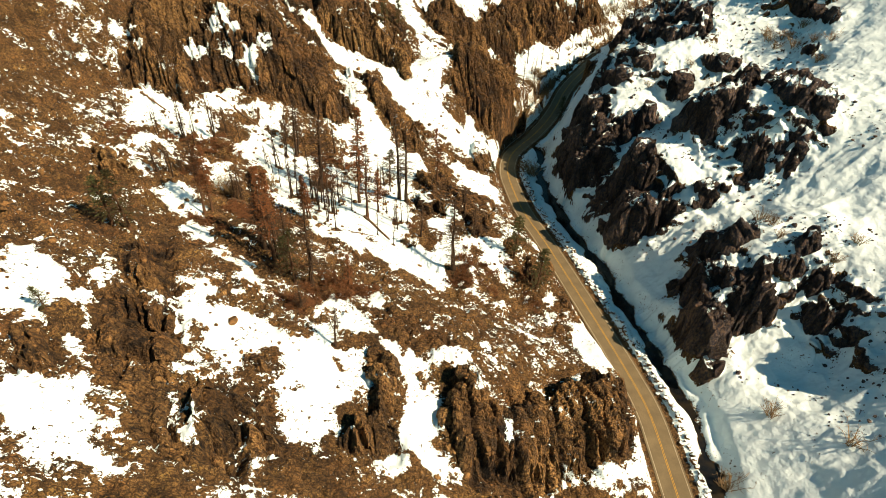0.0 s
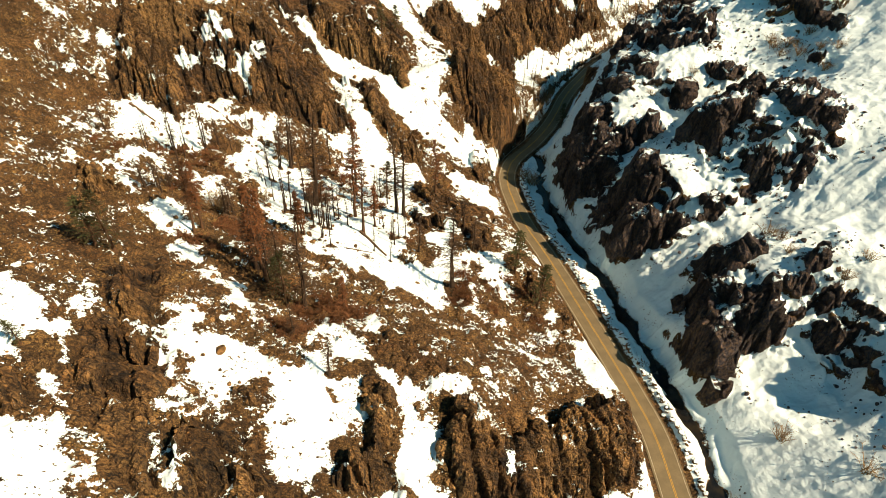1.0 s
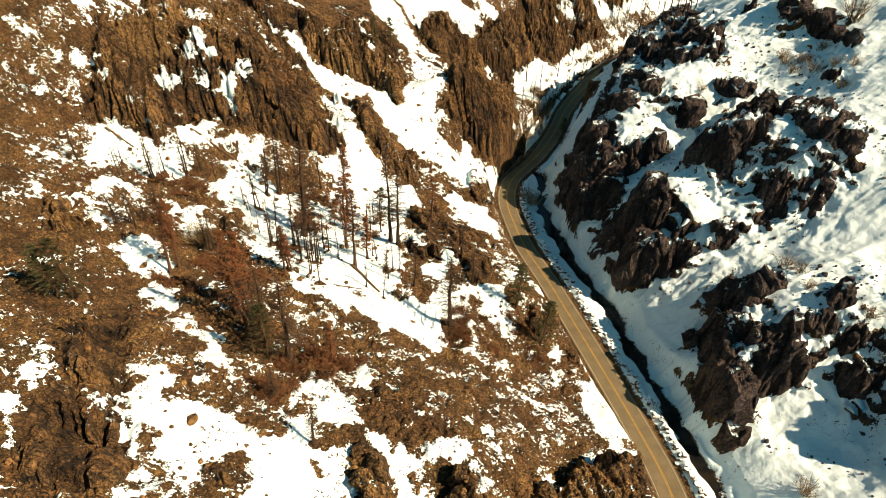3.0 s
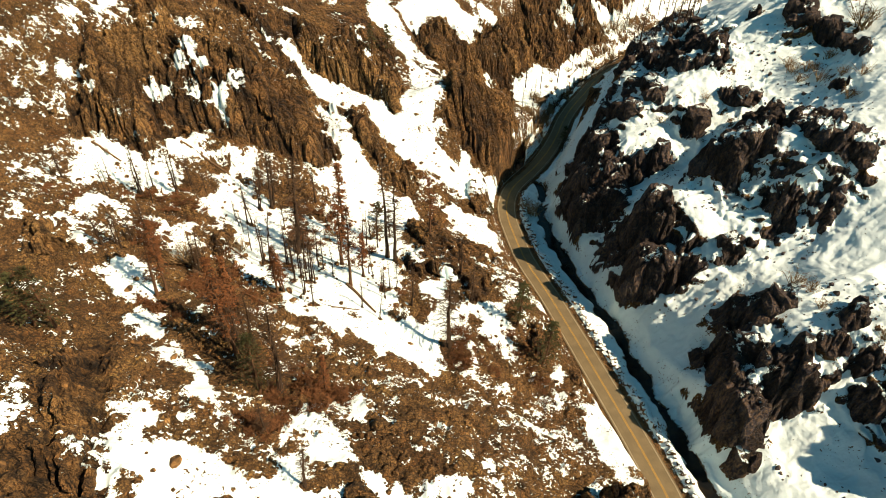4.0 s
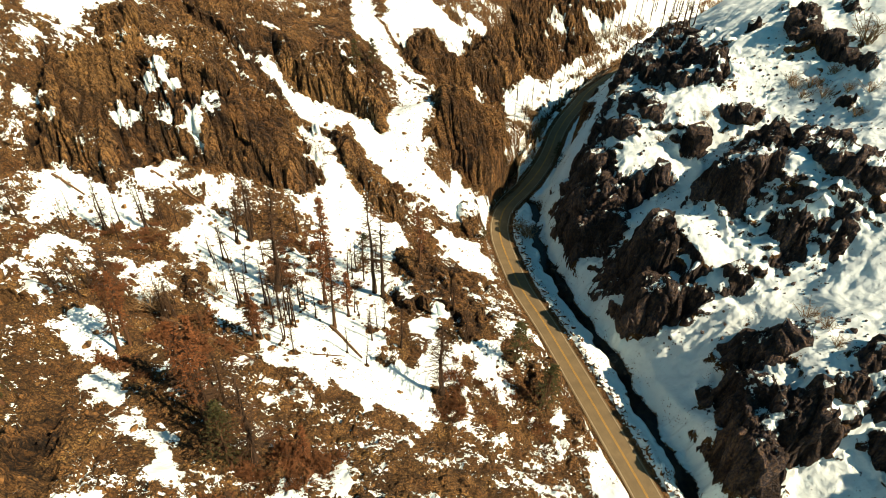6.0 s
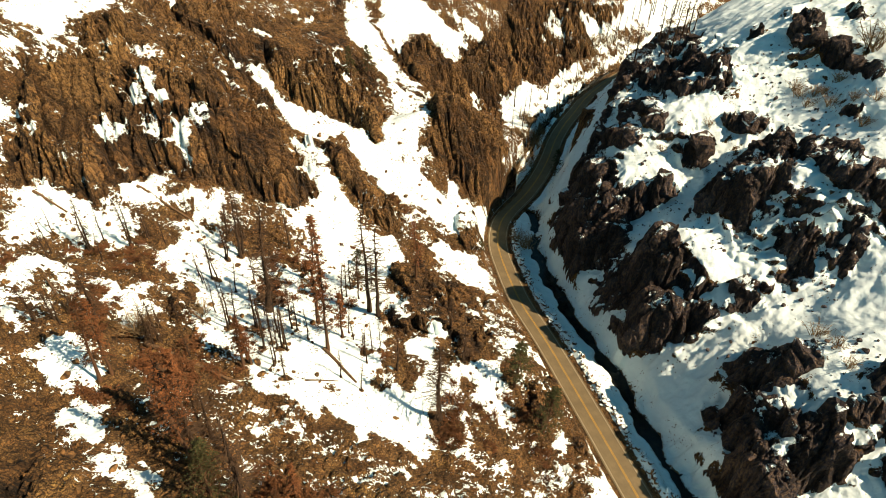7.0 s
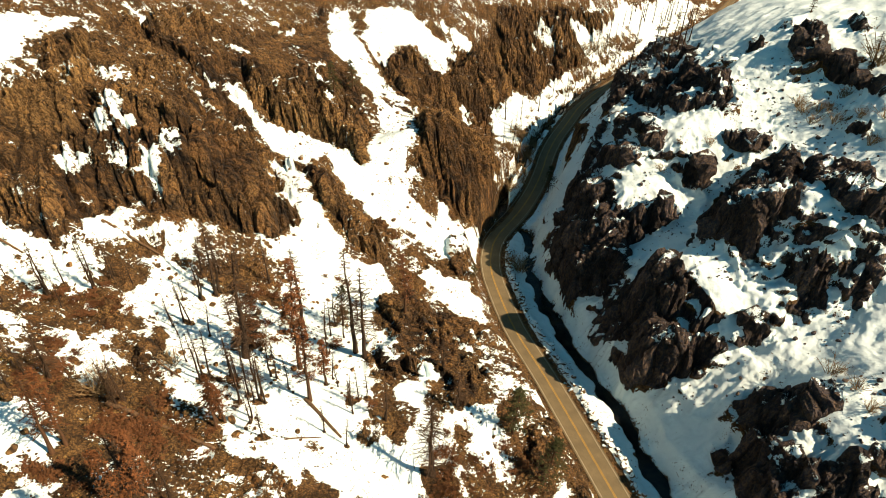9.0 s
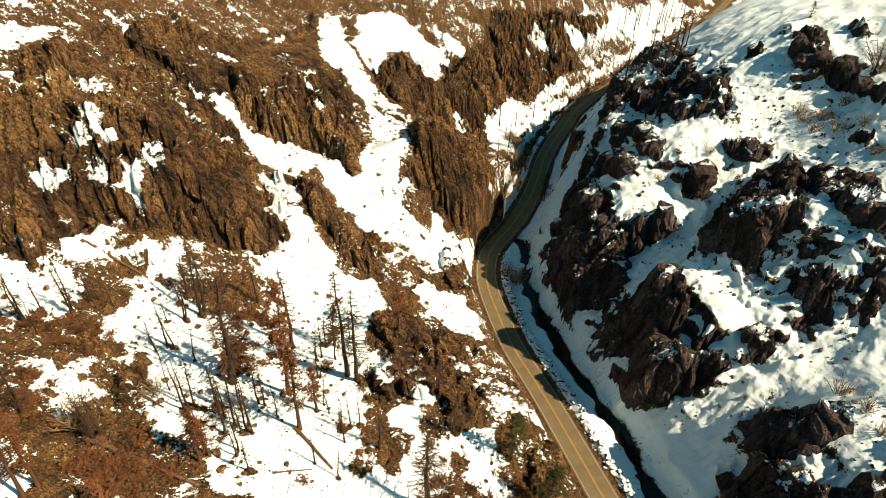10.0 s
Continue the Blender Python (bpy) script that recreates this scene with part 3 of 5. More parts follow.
outcrop(3, 2.5, [(91, 285), (100, 272), (89, 241), (89, 268)])
outcrop(3, 2.5, [(96, 229), (105, 229), (104, 222), (97, 225)])
outcrop(3, 2.5, [(83, 268), (83, 238), (79, 234), (77, 253)])
outcrop(3, 2, [(144, 222), (148, 218), (146, 212), (143, 216)])
outcrop(6, 6, [(118, 96), (128, 88), (145, 86), (150, 100), (138, 106), (124, 106)])
rocky([(-109, 213), (-102, 210), (-99, 216), (-103, 232), (-94, 243), (-94, 263), (-37, 368), (-30, 319), (-19, 305), (-8, 271), (-12, 249), (-23, 252), (-38, 248), (-51, 254), (-58, 254), (-53, 252), (-44, 237), (-35, 224), (-31, 218), (-39, 204), (-55, 202), (-65, 200), (-79, 193), (-85, 181), (-96, 182), (-102, 181)])
rocky([(-7, 332), (10, 355), (39, 380), (59, 412), (60, 424), (129, 473), (120, 426), (100, 403), (66, 366), (49, 338), (40, 263), (31, 250), (17, 248), (7, 257), (6, 281), (-9, 300)])
rocky([(-68, 99), (-60, 106), (-49, 84), (-47, 76), (-43, 71), (-42, 63), (-35, 67), (-28, 66), (-24, 56), (-28, 52), (-38, 48), (-44, 48), (-48, 55), (-54, 59), (-59, 69), (-59, 75), (-58, 82)])
rocky([(-67, 65), (-62, 66), (-55, 59), (-58, 57), (-62, 56)])
rocky([(3, 67), (4, 75), (18, 80), (34, 92), (54, 100), (55, 95), (50, 80), (33, 69), (11, 61)])
bare([(-84, 184), (-65, 195), (-66, 189), (-68, 178), (-66, 168), (-69, 160), (-75, 154), (-83, 150), (-89, 161), (-83, 165), (-76, 170), (-80, 180)])
bare([(-66, 125), (-60, 126), (-51, 125), (-38, 112), (-32, 104), (-33, 98), (-47, 112), (-62, 120)])
bare([(-53, 135), (-45, 138), (-32, 126), (-20, 121), (-14, 99), (-24, 102), (-27, 91), (-33, 98), (-43, 115)])
drift([(-119, 233), (-109, 244), (-99, 256), (-95, 245), (-100, 239), (-106, 233), (-104, 226), (-105, 219), (-107, 219), (-108, 225), (-112, 221), (-114, 220)])
drift([(-108, 216), (-107, 220), (-102, 222), (-102, 218), (-105, 214)], 0.7)
drift([(-109, 208), (-107, 210), (-106, 208), (-108, 206)], 0.7)
drift([(-85, 227), (-81, 225), (-78, 221), (-74, 220), (-71, 215), (-69, 210), (-72, 206), (-76, 206), (-79, 209), (-81, 211), (-85, 213), (-85, 216), (-85, 222)])
drift([(-89, 205), (-84, 204), (-83, 202), (-86, 198), (-88, 201)], 0.7)
drift([(-67, 214), (-65, 218), (-63, 215), (-61, 215), (-61, 212), (-65, 208), (-68, 208), (-70, 207), (-71, 210), (-67, 211)], 0.7)
drift([(-70, 208), (-68, 208), (-67, 204), (-70, 204)], 0.7)
drift([(-59, 257), (-54, 263), (-51, 257), (-47, 252), (-39, 255), (-31, 258), (-23, 257), (-17, 252), (-13, 249), (-15, 243), (-8, 247), (-6, 245), (-14, 234), (-18, 235), (-21, 237), (-24, 241), (-26, 249), (-31, 234), (-39, 238), (-45, 243), (-49, 246), (-53, 253)])
drift([(-37, 364), (-26, 372), (-22, 343), (-10, 331), (-2, 312), (9, 311), (6, 280), (8, 261), (3, 254), (10, 253), (3, 247), (6, 243), (16, 242), (26, 247), (23, 233), (16, 235), (10, 236), (-1, 238), (-8, 235), (-16, 236), (-16, 243), (-12, 251), (-10, 269), (-9, 283), (-12, 301), (-20, 315), (-31, 325)])
drift([(-17, 378), (2, 386), (13, 376), (22, 371), (32, 374), (21, 344), (12, 343), (7, 357), (-2, 347), (-7, 330), (-13, 335), (-17, 344)])
drift([(-45, 236), (-39, 237), (-33, 233), (-27, 228), (-32, 225), (-25, 223), (-21, 218), (-17, 215), (-16, 205), (-23, 202), (-30, 204), (-36, 200), (-40, 205), (-36, 212), (-34, 217), (-38, 215), (-40, 221), (-44, 225)])
drift([(46, 339), (54, 353), (66, 370), (77, 370), (92, 397), (107, 413), (110, 407), (94, 384), (83, 362), (69, 342), (59, 320), (48, 309), (47, 327)])
drift([(78, 416), (89, 434), (97, 434), (100, 424), (93, 405), (87, 412), (77, 400)], 0.7)
drift([(111, 446), (119, 442), (126, 430), (148, 453), (145, 459), (164, 481), (180, 473), (205, 491), (251, 555), (162, 498), (140, 459), (129, 455), (120, 461)])
drift([(32, 337), (39, 327), (34, 315), (30, 322)], 0.7)
drift([(21, 388), (33, 389), (40, 383), (31, 375), (23, 380)], 0.7)
drift([(-62, 283), (-56, 289), (-57, 281), (-60, 278)], 0.7)
drift([(-58, 338), (-49, 338), (-48, 326), (-56, 328)], 0.7)
drift([(-40, 297), (-29, 303), (-29, 277), (-35, 279)], 0.7)
drift([(-7, 239), (-1, 246), (4, 242), (1, 238)], 0.7)
drift([(14, 243), (29, 249), (32, 246), (26, 226), (20, 230)])
drift([(-82, 191), (-75, 194), (-69, 193), (-70, 187), (-77, 186), (-81, 185)], 0.7)
drift([(-100, 179), (-94, 183), (-86, 181), (-86, 175), (-91, 172), (-97, 174)], 0.7)
drift([(-67, 171), (-65, 179), (-63, 189), (-56, 186), (-49, 183), (-41, 183), (-37, 187), (-31, 178), (-35, 189), (-35, 197), (-33, 203), (-30, 210), (-35, 215), (-29, 219), (-22, 215), (-19, 212), (-12, 211), (-6, 213), (-2, 204), (-7, 191), (-8, 175), (-9, 167), (-7, 159), (-5, 148), (-8, 142), (-9, 138), (-4, 142), (3, 140), (7, 135), (5, 127), (2, 121), (-3, 124), (-6, 124), (-11, 124), (-18, 125), (-24, 128), (-33, 131), (-36, 136), (-43, 141), (-49, 142), (-52, 149), (-55, 150), (-54, 159), (-57, 164), (-59, 162), (-64, 167)])
drift([(-75, 154), (-71, 157), (-66, 154), (-60, 150), (-63, 142), (-66, 148), (-70, 150)], 0.7)
drift([(-75, 130), (-71, 135), (-67, 136), (-64, 131), (-60, 126), (-59, 121), (-63, 122), (-69, 123), (-73, 124)])
drift([(-62, 120), (-58, 120), (-54, 112), (-49, 110), (-45, 108), (-45, 102), (-50, 102), (-53, 106), (-58, 113)])
drift([(-88, 147), (-87, 157), (-81, 158), (-78, 151), (-83, 151), (-83, 145), (-80, 135), (-78, 132), (-84, 139)], 0.7)
drift([(-104, 177), (-98, 178), (-88, 176), (-83, 170), (-90, 170), (-92, 169), (-92, 159), (-93, 156), (-97, 169), (-100, 174)], 0.7)
drift([(-84, 183), (-81, 188), (-78, 183), (-73, 176), (-73, 169), (-78, 172), (-83, 174)], 0.7)
drift([(-78, 192), (-66, 195), (-67, 191), (-73, 189)], 0.7)
drift([(-63, 195), (-55, 200), (-56, 194), (-61, 192)], 0.7)
drift([(-55, 179), (-48, 180), (-42, 173), (-43, 162), (-50, 168)], 0.7)
drift([(-13, 234), (3, 230), (5, 227), (12, 225), (23, 228), (33, 240), (33, 253), (30, 255), (24, 240), (17, 249), (10, 239), (3, 240)])
drift([(10, 219), (18, 218), (25, 213), (29, 210), (31, 199), (21, 194), (15, 204), (11, 205), (7, 213)])
drift([(8, 165), (10, 161), (6, 152), (9, 147), (15, 153), (21, 156), (23, 148), (25, 142), (28, 137), (31, 133), (24, 135), (18, 139), (15, 141), (14, 145), (11, 137), (16, 132), (17, 125), (11, 124), (8, 131), (4, 136), (-1, 141), (2, 143), (4, 149), (-1, 151), (-4, 153), (1, 158)])
drift([(-5, 177), (0, 172), (-1, 163), (-5, 163)], 0.7)
drift([(20, 191), (28, 196), (24, 184), (19, 177)], 0.7)
drift([(30, 175), (33, 172), (29, 159), (28, 162)], 0.7)
drift([(37, 139), (42, 140), (39, 129), (37, 131)])
drift([(50, 146), (53, 136), (53, 112), (59, 111), (48, 103), (44, 106), (43, 119), (46, 126)])
drift([(-79, 85), (-77, 90), (-71, 82), (-67, 76), (-64, 72), (-64, 67), (-67, 65)])
drift([(-78, 92), (-75, 95), (-70, 88), (-72, 86)], 0.7)
drift([(-73, 97), (-70, 101), (-60, 83), (-62, 80), (-64, 87)], 0.7)
drift([(-63, 73), (-62, 76), (-60, 74), (-57, 68), (-60, 67), (-61, 71)])
drift([(-62, 64), (-60, 67), (-57, 65), (-55, 62), (-50, 62), (-47, 65), (-44, 62), (-48, 62), (-51, 60), (-55, 60), (-58, 61)])
drift([(-61, 55), (-59, 56), (-57, 55), (-53, 56), (-50, 53), (-48, 50), (-50, 49), (-47, 47), (-45, 46), (-43, 44), (-47, 43), (-53, 41)])
drift([(-49, 82), (-48, 90), (-45, 88), (-44, 84), (-41, 85), (-38, 82), (-31, 81), (-28, 77), (-24, 81), (-23, 85), (-21, 85), (-18, 80), (-15, 80), (-13, 82), (-12, 80), (-14, 76), (-10, 74), (-12, 72), (-14, 72), (-14, 67), (-19, 62), (-21, 61), (-25, 60), (-26, 61), (-29, 67), (-31, 69), (-29, 71), (-30, 76), (-33, 74), (-36, 69), (-39, 69), (-42, 73), (-42, 76), (-44, 77), (-47, 79)])
drift([(-17, 94), (-10, 87), (-8, 82), (-4, 81), (-1, 77), (2, 74), (3, 70), (0, 68), (0, 64), (-3, 65), (-5, 70), (-6, 76), (-7, 76), (-8, 81), (-14, 86), (-19, 86)])
drift([(-19, 59), (-11, 59), (-5, 62), (-6, 60), (-15, 58)])
drift([(-2, 65), (1, 64), (7, 65), (7, 62), (2, 62)])
drift([(32, 72), (35, 75), (41, 76), (51, 81), (59, 97), (57, 85), (57, 77), (32, 71)])
drift([(4, 84), (9, 82), (14, 82), (15, 76), (11, 75), (8, 78)], 0.7)
drift([(16, 72), (23, 77), (26, 78), (21, 73), (17, 71)], 0.7)
drift([(20, 97), (26, 100), (29, 98), (24, 96)], 0.7)
drift([(25, 91), (31, 88), (28, 85), (26, 89)], 0.7)
drift([(43, 98), (51, 102), (52, 99), (44, 96)], 0.7)
drift([(-50, 60), (-46, 59), (-41, 60), (-36, 56), (-39, 56), (-42, 57), (-47, 57)], 0.7)
drift([(-42, 53), (-40, 53), (-39, 51), (-42, 52)], 0.7)
drift([(-48, 50), (-46, 53), (-46, 51), (-47, 49)], 0.7)
drift([(-56, 75), (-54, 75), (-53, 75), (-55, 74)], 0.7)
drift([(-57, 113), (-49, 108), (-45, 108), (-37, 94), (-31, 91), (-33, 90), (-40, 94), (-49, 102)])
drift([(-17, 106), (-12, 102), (-11, 95), (-15, 96)])
drift([(-25, 93), (-21, 99), (-19, 90), (-24, 89)], 0.7)
drift([(-47, 76), (-45, 75), (-44, 71), (-46, 72)], 0.7)
drift([(-37, 52), (-32, 53), (-26, 55), (-28, 53), (-34, 51)], 0.7)
bare([(-52, 192), (-42, 192), (-35, 190), (-41, 185), (-48, 186)])
bare([(-44, 172), (-38, 181), (-35, 173), (-36, 161), (-41, 162)])
bare([(-60, 156), (-55, 160), (-52, 154), (-56, 149)])
bare([(-20, 187), (-16, 188), (-15, 180), (-19, 179)])
bare([(5, 135), (11, 135), (16, 130), (14, 125), (7, 125)])
bare([(-19, 129), (-14, 127), (-13, 123), (-19, 123)])
bare([(-28, 125), (-24, 123), (-23, 120), (-27, 121)])
bare([(-19, 258), (-14, 271), (-13, 250), (-16, 248)])
bare([(2, 258), (7, 260), (3, 252)])
bare([(-35, 73), (-32, 76), (-28, 71), (-32, 68)])
bare([(-23, 67), (-22, 69), (-20, 67), (-23, 65)])
bare([(-20, 78), (-18, 83), (-14, 84), (-14, 81), (-18, 79), (-18, 76)])
bare([(-13, 80), (-11, 81), (-7, 77), (-10, 74), (-12, 76)])
bare([(-53, 47), (-52, 48), (-52, 46), (-53, 46)])
bare([(-54, 44), (-53, 44), (-53, 43), (-54, 43)])
ochre_patch([(-102, 219), (-90, 239), (-87, 232), (-88, 218), (-86, 211), (-94, 207), (-101, 205)])
ochre_patch([(-45, 257), (-30, 260), (-32, 258), (-46, 250)])
ochre_patch([(-89, 142), (-83, 141), (-80, 131), (-84, 129)])
ochre_patch([(-90, 136), (-83, 132), (-83, 129), (-88, 128)])


def spline_weights(at, start, step, count):
    s = (at - start) / step
    i = np.clip(np.floor(s).astype(int), 1, count - 3)
    t = np.clip(s - i, 0, 1)
    w = np.zeros((len(at), count))
    rows = np.arange(len(at))
    for k, v in ((-1, (1 - t) ** 3), (0, 3 * t**3 - 6 * t**2 + 4), (1, -3 * t**3 + 3 * t**2 + 3 * t + 1), (2, t**3)):
        w[rows, i + k] += v / 6
    return w


def coarse_ground(x, y):
    """The smooth slope by the sections, at any points."""
    ys = np.array([s[0] for s in SECTIONS], float)
    hs = np.array([s[1] for s in SECTIONS], float)
    us = np.array(SECTION_U, float)
    u = np.clip(x - road_x(y), us[0], us[-1] - 0.01)
    i = np.clip(np.searchsorted(us, u, side="right") - 1, 0, len(us) - 2)
    a = (u - us[i]) / (us[i + 1] - us[i])
    yy = np.clip(y, ys[0], ys[-1] - 0.01)
    j = np.clip(np.searchsorted(ys, yy, side="right") - 1, 0, len(ys) - 2)
    c = (yy - ys[j]) / (ys[j + 1] - ys[j])
    return (hs[j, i] * (1 - a) + hs[j, i + 1] * a) * (1 - c) + (hs[j + 1, i] * (1 - a) + hs[j + 1, i + 1] * a) * c


def blocks(x, y, wave, seed, soft=0.3):
    """Broken stone: the height of flat-topped lumps, 0 in their joints to 1, and each lump's own chance."""
    px, py = x / wave, y / wave
    fx, fy = np.floor(px), np.floor(py)
    ix, iy = fx.astype(np.int64), fy.astype(np.int64)
    first, second, tone = np.full(x.shape, 9.0), np.full(x.shape, 9.0), np.zeros(x.shape)
    for a in (-1, 0, 1):
        for b in (-1, 0, 1):
            cx, cy = ix + a, iy + b
            dx = cx + 0.5 + 0.48 * lattice(cx, cy, seed) - px
            dy = cy + 0.5 + 0.48 * lattice(cx, cy, seed + 7) - py
            d = dx * dx + dy * dy
            near = d < first
            second = np.where(near, first, np.minimum(second, d))
            tone = np.where(near, lattice(cx, cy, seed + 13), tone)
            first = np.where(near, d, first)
    gap = np.sqrt(second) - np.sqrt(first)
    return ramp(gap, 0.0, soft) * (0.65 + 0.35 * tone), tone


def stamp(x, y, xs, ys, outlines, reach, rag):
    """How far inside any of the outlines each point lies, from -reach up."""
    best = np.full(x.shape, -float(reach))
    for outline in outlines:
        ox, oy = [p[0] for p in outline], [p[1] for p in outline]
        i0, i1 = np.searchsorted(xs, [min(ox) - reach, max(ox) + reach])
        j0, j1 = np.searchsorted(ys, [min(oy) - reach, max(oy) + reach])
        if i1 > i0 and j1 > j0:
            cut = (slice(j0, j1), slice(i0, i1))
            best[cut] = np.maximum(best[cut], inside(x[cut], y[cut], outline) + rag[cut])
    return best


def relief(xs, ys):
    """Heights and covers on the grid of xs by ys: z, snow (over 0: snow), rock, outcrop number."""
    step = 3.0
    cx, cy = np.arange(xs[0] - 9, xs[-1] + 12, step), np.arange(ys[0] - 9, ys[-1] + 12, step)
    gx, gy = np.meshgrid(cx, cy)
    z = spline_weights(ys, cy[0], step, len(cy)) @ coarse_ground(gx, gy) @ spline_weights(xs, cx[0], step, len(cx)).T
    x, y = np.meshgrid(xs, ys)
    rx, cr, rz = road_x(ys)[:, None], creek_x(ys)[:, None], road_z(ys)[:, None]
    u = (x - rx) / np.sqrt(1 + np.gradient(road_x(ys), ys)[:, None] ** 2)
    cu = (x - cr) / np.sqrt(1 + np.gradient(creek_x(ys), ys)[:, None] ** 2)
    left = u < 0
    rough = fbm(x, y, 7.0, 3, 5)
    rag = 1.5 * fbm(x, y, 9.0, 3, 21) + 1.0 * fbm(x, y, 2.6, 3, 31)
    # rock masses, their edges stepping in and out in columns
    rock, number = np.zeros_like(z), np.zeros(z.shape, int)
    for n, (lift, edge, outline) in enumerate(OUTCROPS):
        ox, oy = [p[0] for p in outline], [p[1] for p in outline]
        i0, i1 = np.searchsorted(xs, [min(ox) - 6, max(ox) + 6])
        j0, j1 = np.searchsorted(ys, [min(oy) - 6, max(oy) + 6])
        if i1 <= i0 or j1 <= j0:
            continue
        cut = (slice(j0, j1), slice(i0, i1))
        d = inside(x[cut], y[cut], outline)
        column = ridged(x[cut], y[cut] * 0.8, 5.5, 2, 40 + n)
        k = ramp(d + 0.9 * column + 0.5 * rag[cut] - 0.6, -0.3, edge)
        z[cut] += lift * k
        if lift < 0:
            continue
        rock[cut] = np.maximum(rock[cut], ramp(d + 1.1 * rag[cut], -0.8, 1.4))
        number[cut] = np.where(k > 0.02, n + 1, number[cut])
    # the shady slope climbs in steps round its crags: benches, and risers of rock; smooth snow lies between them
    shady = stamp(x, y, xs, ys, [o for lift, edge, o in OUTCROPS if np.mean([p[0] for p in o]) > road_x(np.array([np.mean([p[1] for p in o])]))[0]], 14, rag)
    near_crag = ramp(shady, -9.0, -0.5)
    bench_mask = np.where(left, 0.0, ramp(u, 20, 30)) * near_crag * (0.3 + 0.7 * ramp(fbm(x, y, 30.0, 2, 211), -0.1, 0.35))
    for high, wave, seed in ((8.5, 20.0, 181), (3.4, 9.0, 191)):
        f = (z + 0.9 * high * fbm(x, y, wave, 3, seed)) / high
        f = f - np.floor(f)
        z = z + 0.36 * high * bench_mask * (np.where(f < 0.62, 0.38 * f, 0.2356 + 2.0116 * (f - 0.62)) - f + 0.17)
    jointed = ramp(stamp(x, y, xs, ys, ROCKY, 6, 1.3 * rag), -1.0, 2.0)
    rock = np.maximum(rock, jointed)
    dzy, dzx = np.gradient(z, ys, xs)
    steep = np.sqrt(dzx**2 + dzy**2)
    rock = np.maximum(rock, ramp(steep + 0.3 * rough, 1.05, 1.5) * (np.abs(u) > 9))
    # crags: everywhere on the bare slope, on the shady side wherever no smooth snowfield lies
    field = stamp(x, y, xs, ys, [o for o, w in DRIFTS if w >= 1], 6, 1.1 * rag)
    thin = ramp(stamp(x, y, xs, ys, [o for o, w in DRIFTS if w < 1], 6, 1.3 * rag), -1.5, 2.0)
    stony = stamp(x, y, xs, ys, [o for o, w in BARES], 6, 1.1 * rag)
    open_snow = np.where(left, ramp(field, -1.5, 2.0), 1 - near_crag)
    # upright joints cut the faces into columns
    across = np.where(left, 0.92 * x + 0.38 * y + 1.1 * rough, x + 0.6 * rough)
    along = np.where(left, (0.92 * y - 0.38 * x) / 3.6, y)
    col_big, tone_big = blocks(across, along, 3.9, 81, 0.24)
    col_small, tone_small = blocks(across + 0.3 * rag, along * 1.1, 1.7, 83, 0.3)
    columns = col_big + 0.4 * col_small
    swell = value_noise(across / 9.0, along * np.where(left, 0.25, 0.11), 87)
    crag = ridged(x + 0.8 * rough, y, 5.5, 4, 101)
    slabs, tone_slab = blocks(x + 1.2 * rough, y + 0.8 * rag, 5.2, 119)
    lumps, tone_lump = blocks(x + 0.5 * rag, y + 0.5 * rough, 2.4, 121)
    bits, tone_bit = blocks(x, y + 0.3 * rag, 1.3, 131)
    stones = lumps + 0.6 * bits
    big = ridged(x + 2.0 * rough, y - 1.5 * rough, 14.0, 2, 141)
    wild = np.where(left, 0.0, near_crag * ramp(u, 17, 24))
    spine = ridged(0.5 * x + 0.25 * y + 1.4 * rough, 0.85 * y - 0.3 * x, 7.0, 4, 201) - 0.1
    face = rock * ramp(steep, np.where(left, 0.25, 0.4), np.where(left, 0.7, 0.95))
    massive = face * (1.6 * swell + np.where(left, 2.7 * (columns - 0.75), 1.2 * (columns - 0.75) + 2.6 * spine))
    small = rock * (1 - 0.5 * face) * np.where(left, 0.55, 1.0) * (0.6 * crag + 1.3 * (slabs - 0.5) + 0.9 * stones)
    small = small + np.where(left, (1 - rock) * (1 - 0.85 * open_snow) * (0.85 * stones + 0.8 * (slabs - 0.5) + 0.5 * rough), wild * (0.7 * crag + 0.4 * (slabs - 0.5) + 0.4 * stones))
    massive = massive + wild * 1.0 * big
    lump = massive + small
    tone = face * (0.6 * tone_big + 0.4 * tone_small) + (1 - face) * (0.35 * tone_slab + 0.35 * tone_lump + 0.3 * tone_bit)
    # random block tones, with shade painted into the joints between columns
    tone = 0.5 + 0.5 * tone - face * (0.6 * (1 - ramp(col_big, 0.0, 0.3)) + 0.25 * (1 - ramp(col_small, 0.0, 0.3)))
    ochre_mask = ramp(stamp(x, y, xs, ys, OCHRE_PATCHES, 6, 1.2 * rag), -2.0, 2.5)
    # cover: over 0 is snow; it lies in hollows and on what is not too steep
    shape = z + lump
    broad = z + massive + 0.35 * small
    for _ in range(2):
        broad[1:-1] = (broad[:-2] + broad[1:-1] + broad[2:]) / 3
        broad[:, 1:-1] = (broad[:, :-2] + broad[:, 1:-1] + broad[:, 2:]) / 3
    ey, ex = np.gradient(np.where(left, shape, broad), ys, xs)
    pitch = np.sqrt(ex**2 + ey**2)
    spots = 0.8 * fbm(x, y * 1.2, 4.2, 4, 61, 0.62) + 0.35 * fbm(x, y, 19.0, 2, 71)
    snow_left = -0.42 - 0.16 * jointed + 0.88 * thin + spots - 0.45 * (stones - 0.6) * (1 - open_snow) - rock * (0.12 + 0.35 * ramp(pitch, 0.6, 1.6)) - 0.35 * ramp(stony, -1.0, 2.0)
    snow_left = snow_left + open_snow * (1.25 - 0.25 * rock) * (1 - 0.5 * thin) * (1 - 0.75 * ramp(stony, -1.0, 2.0))
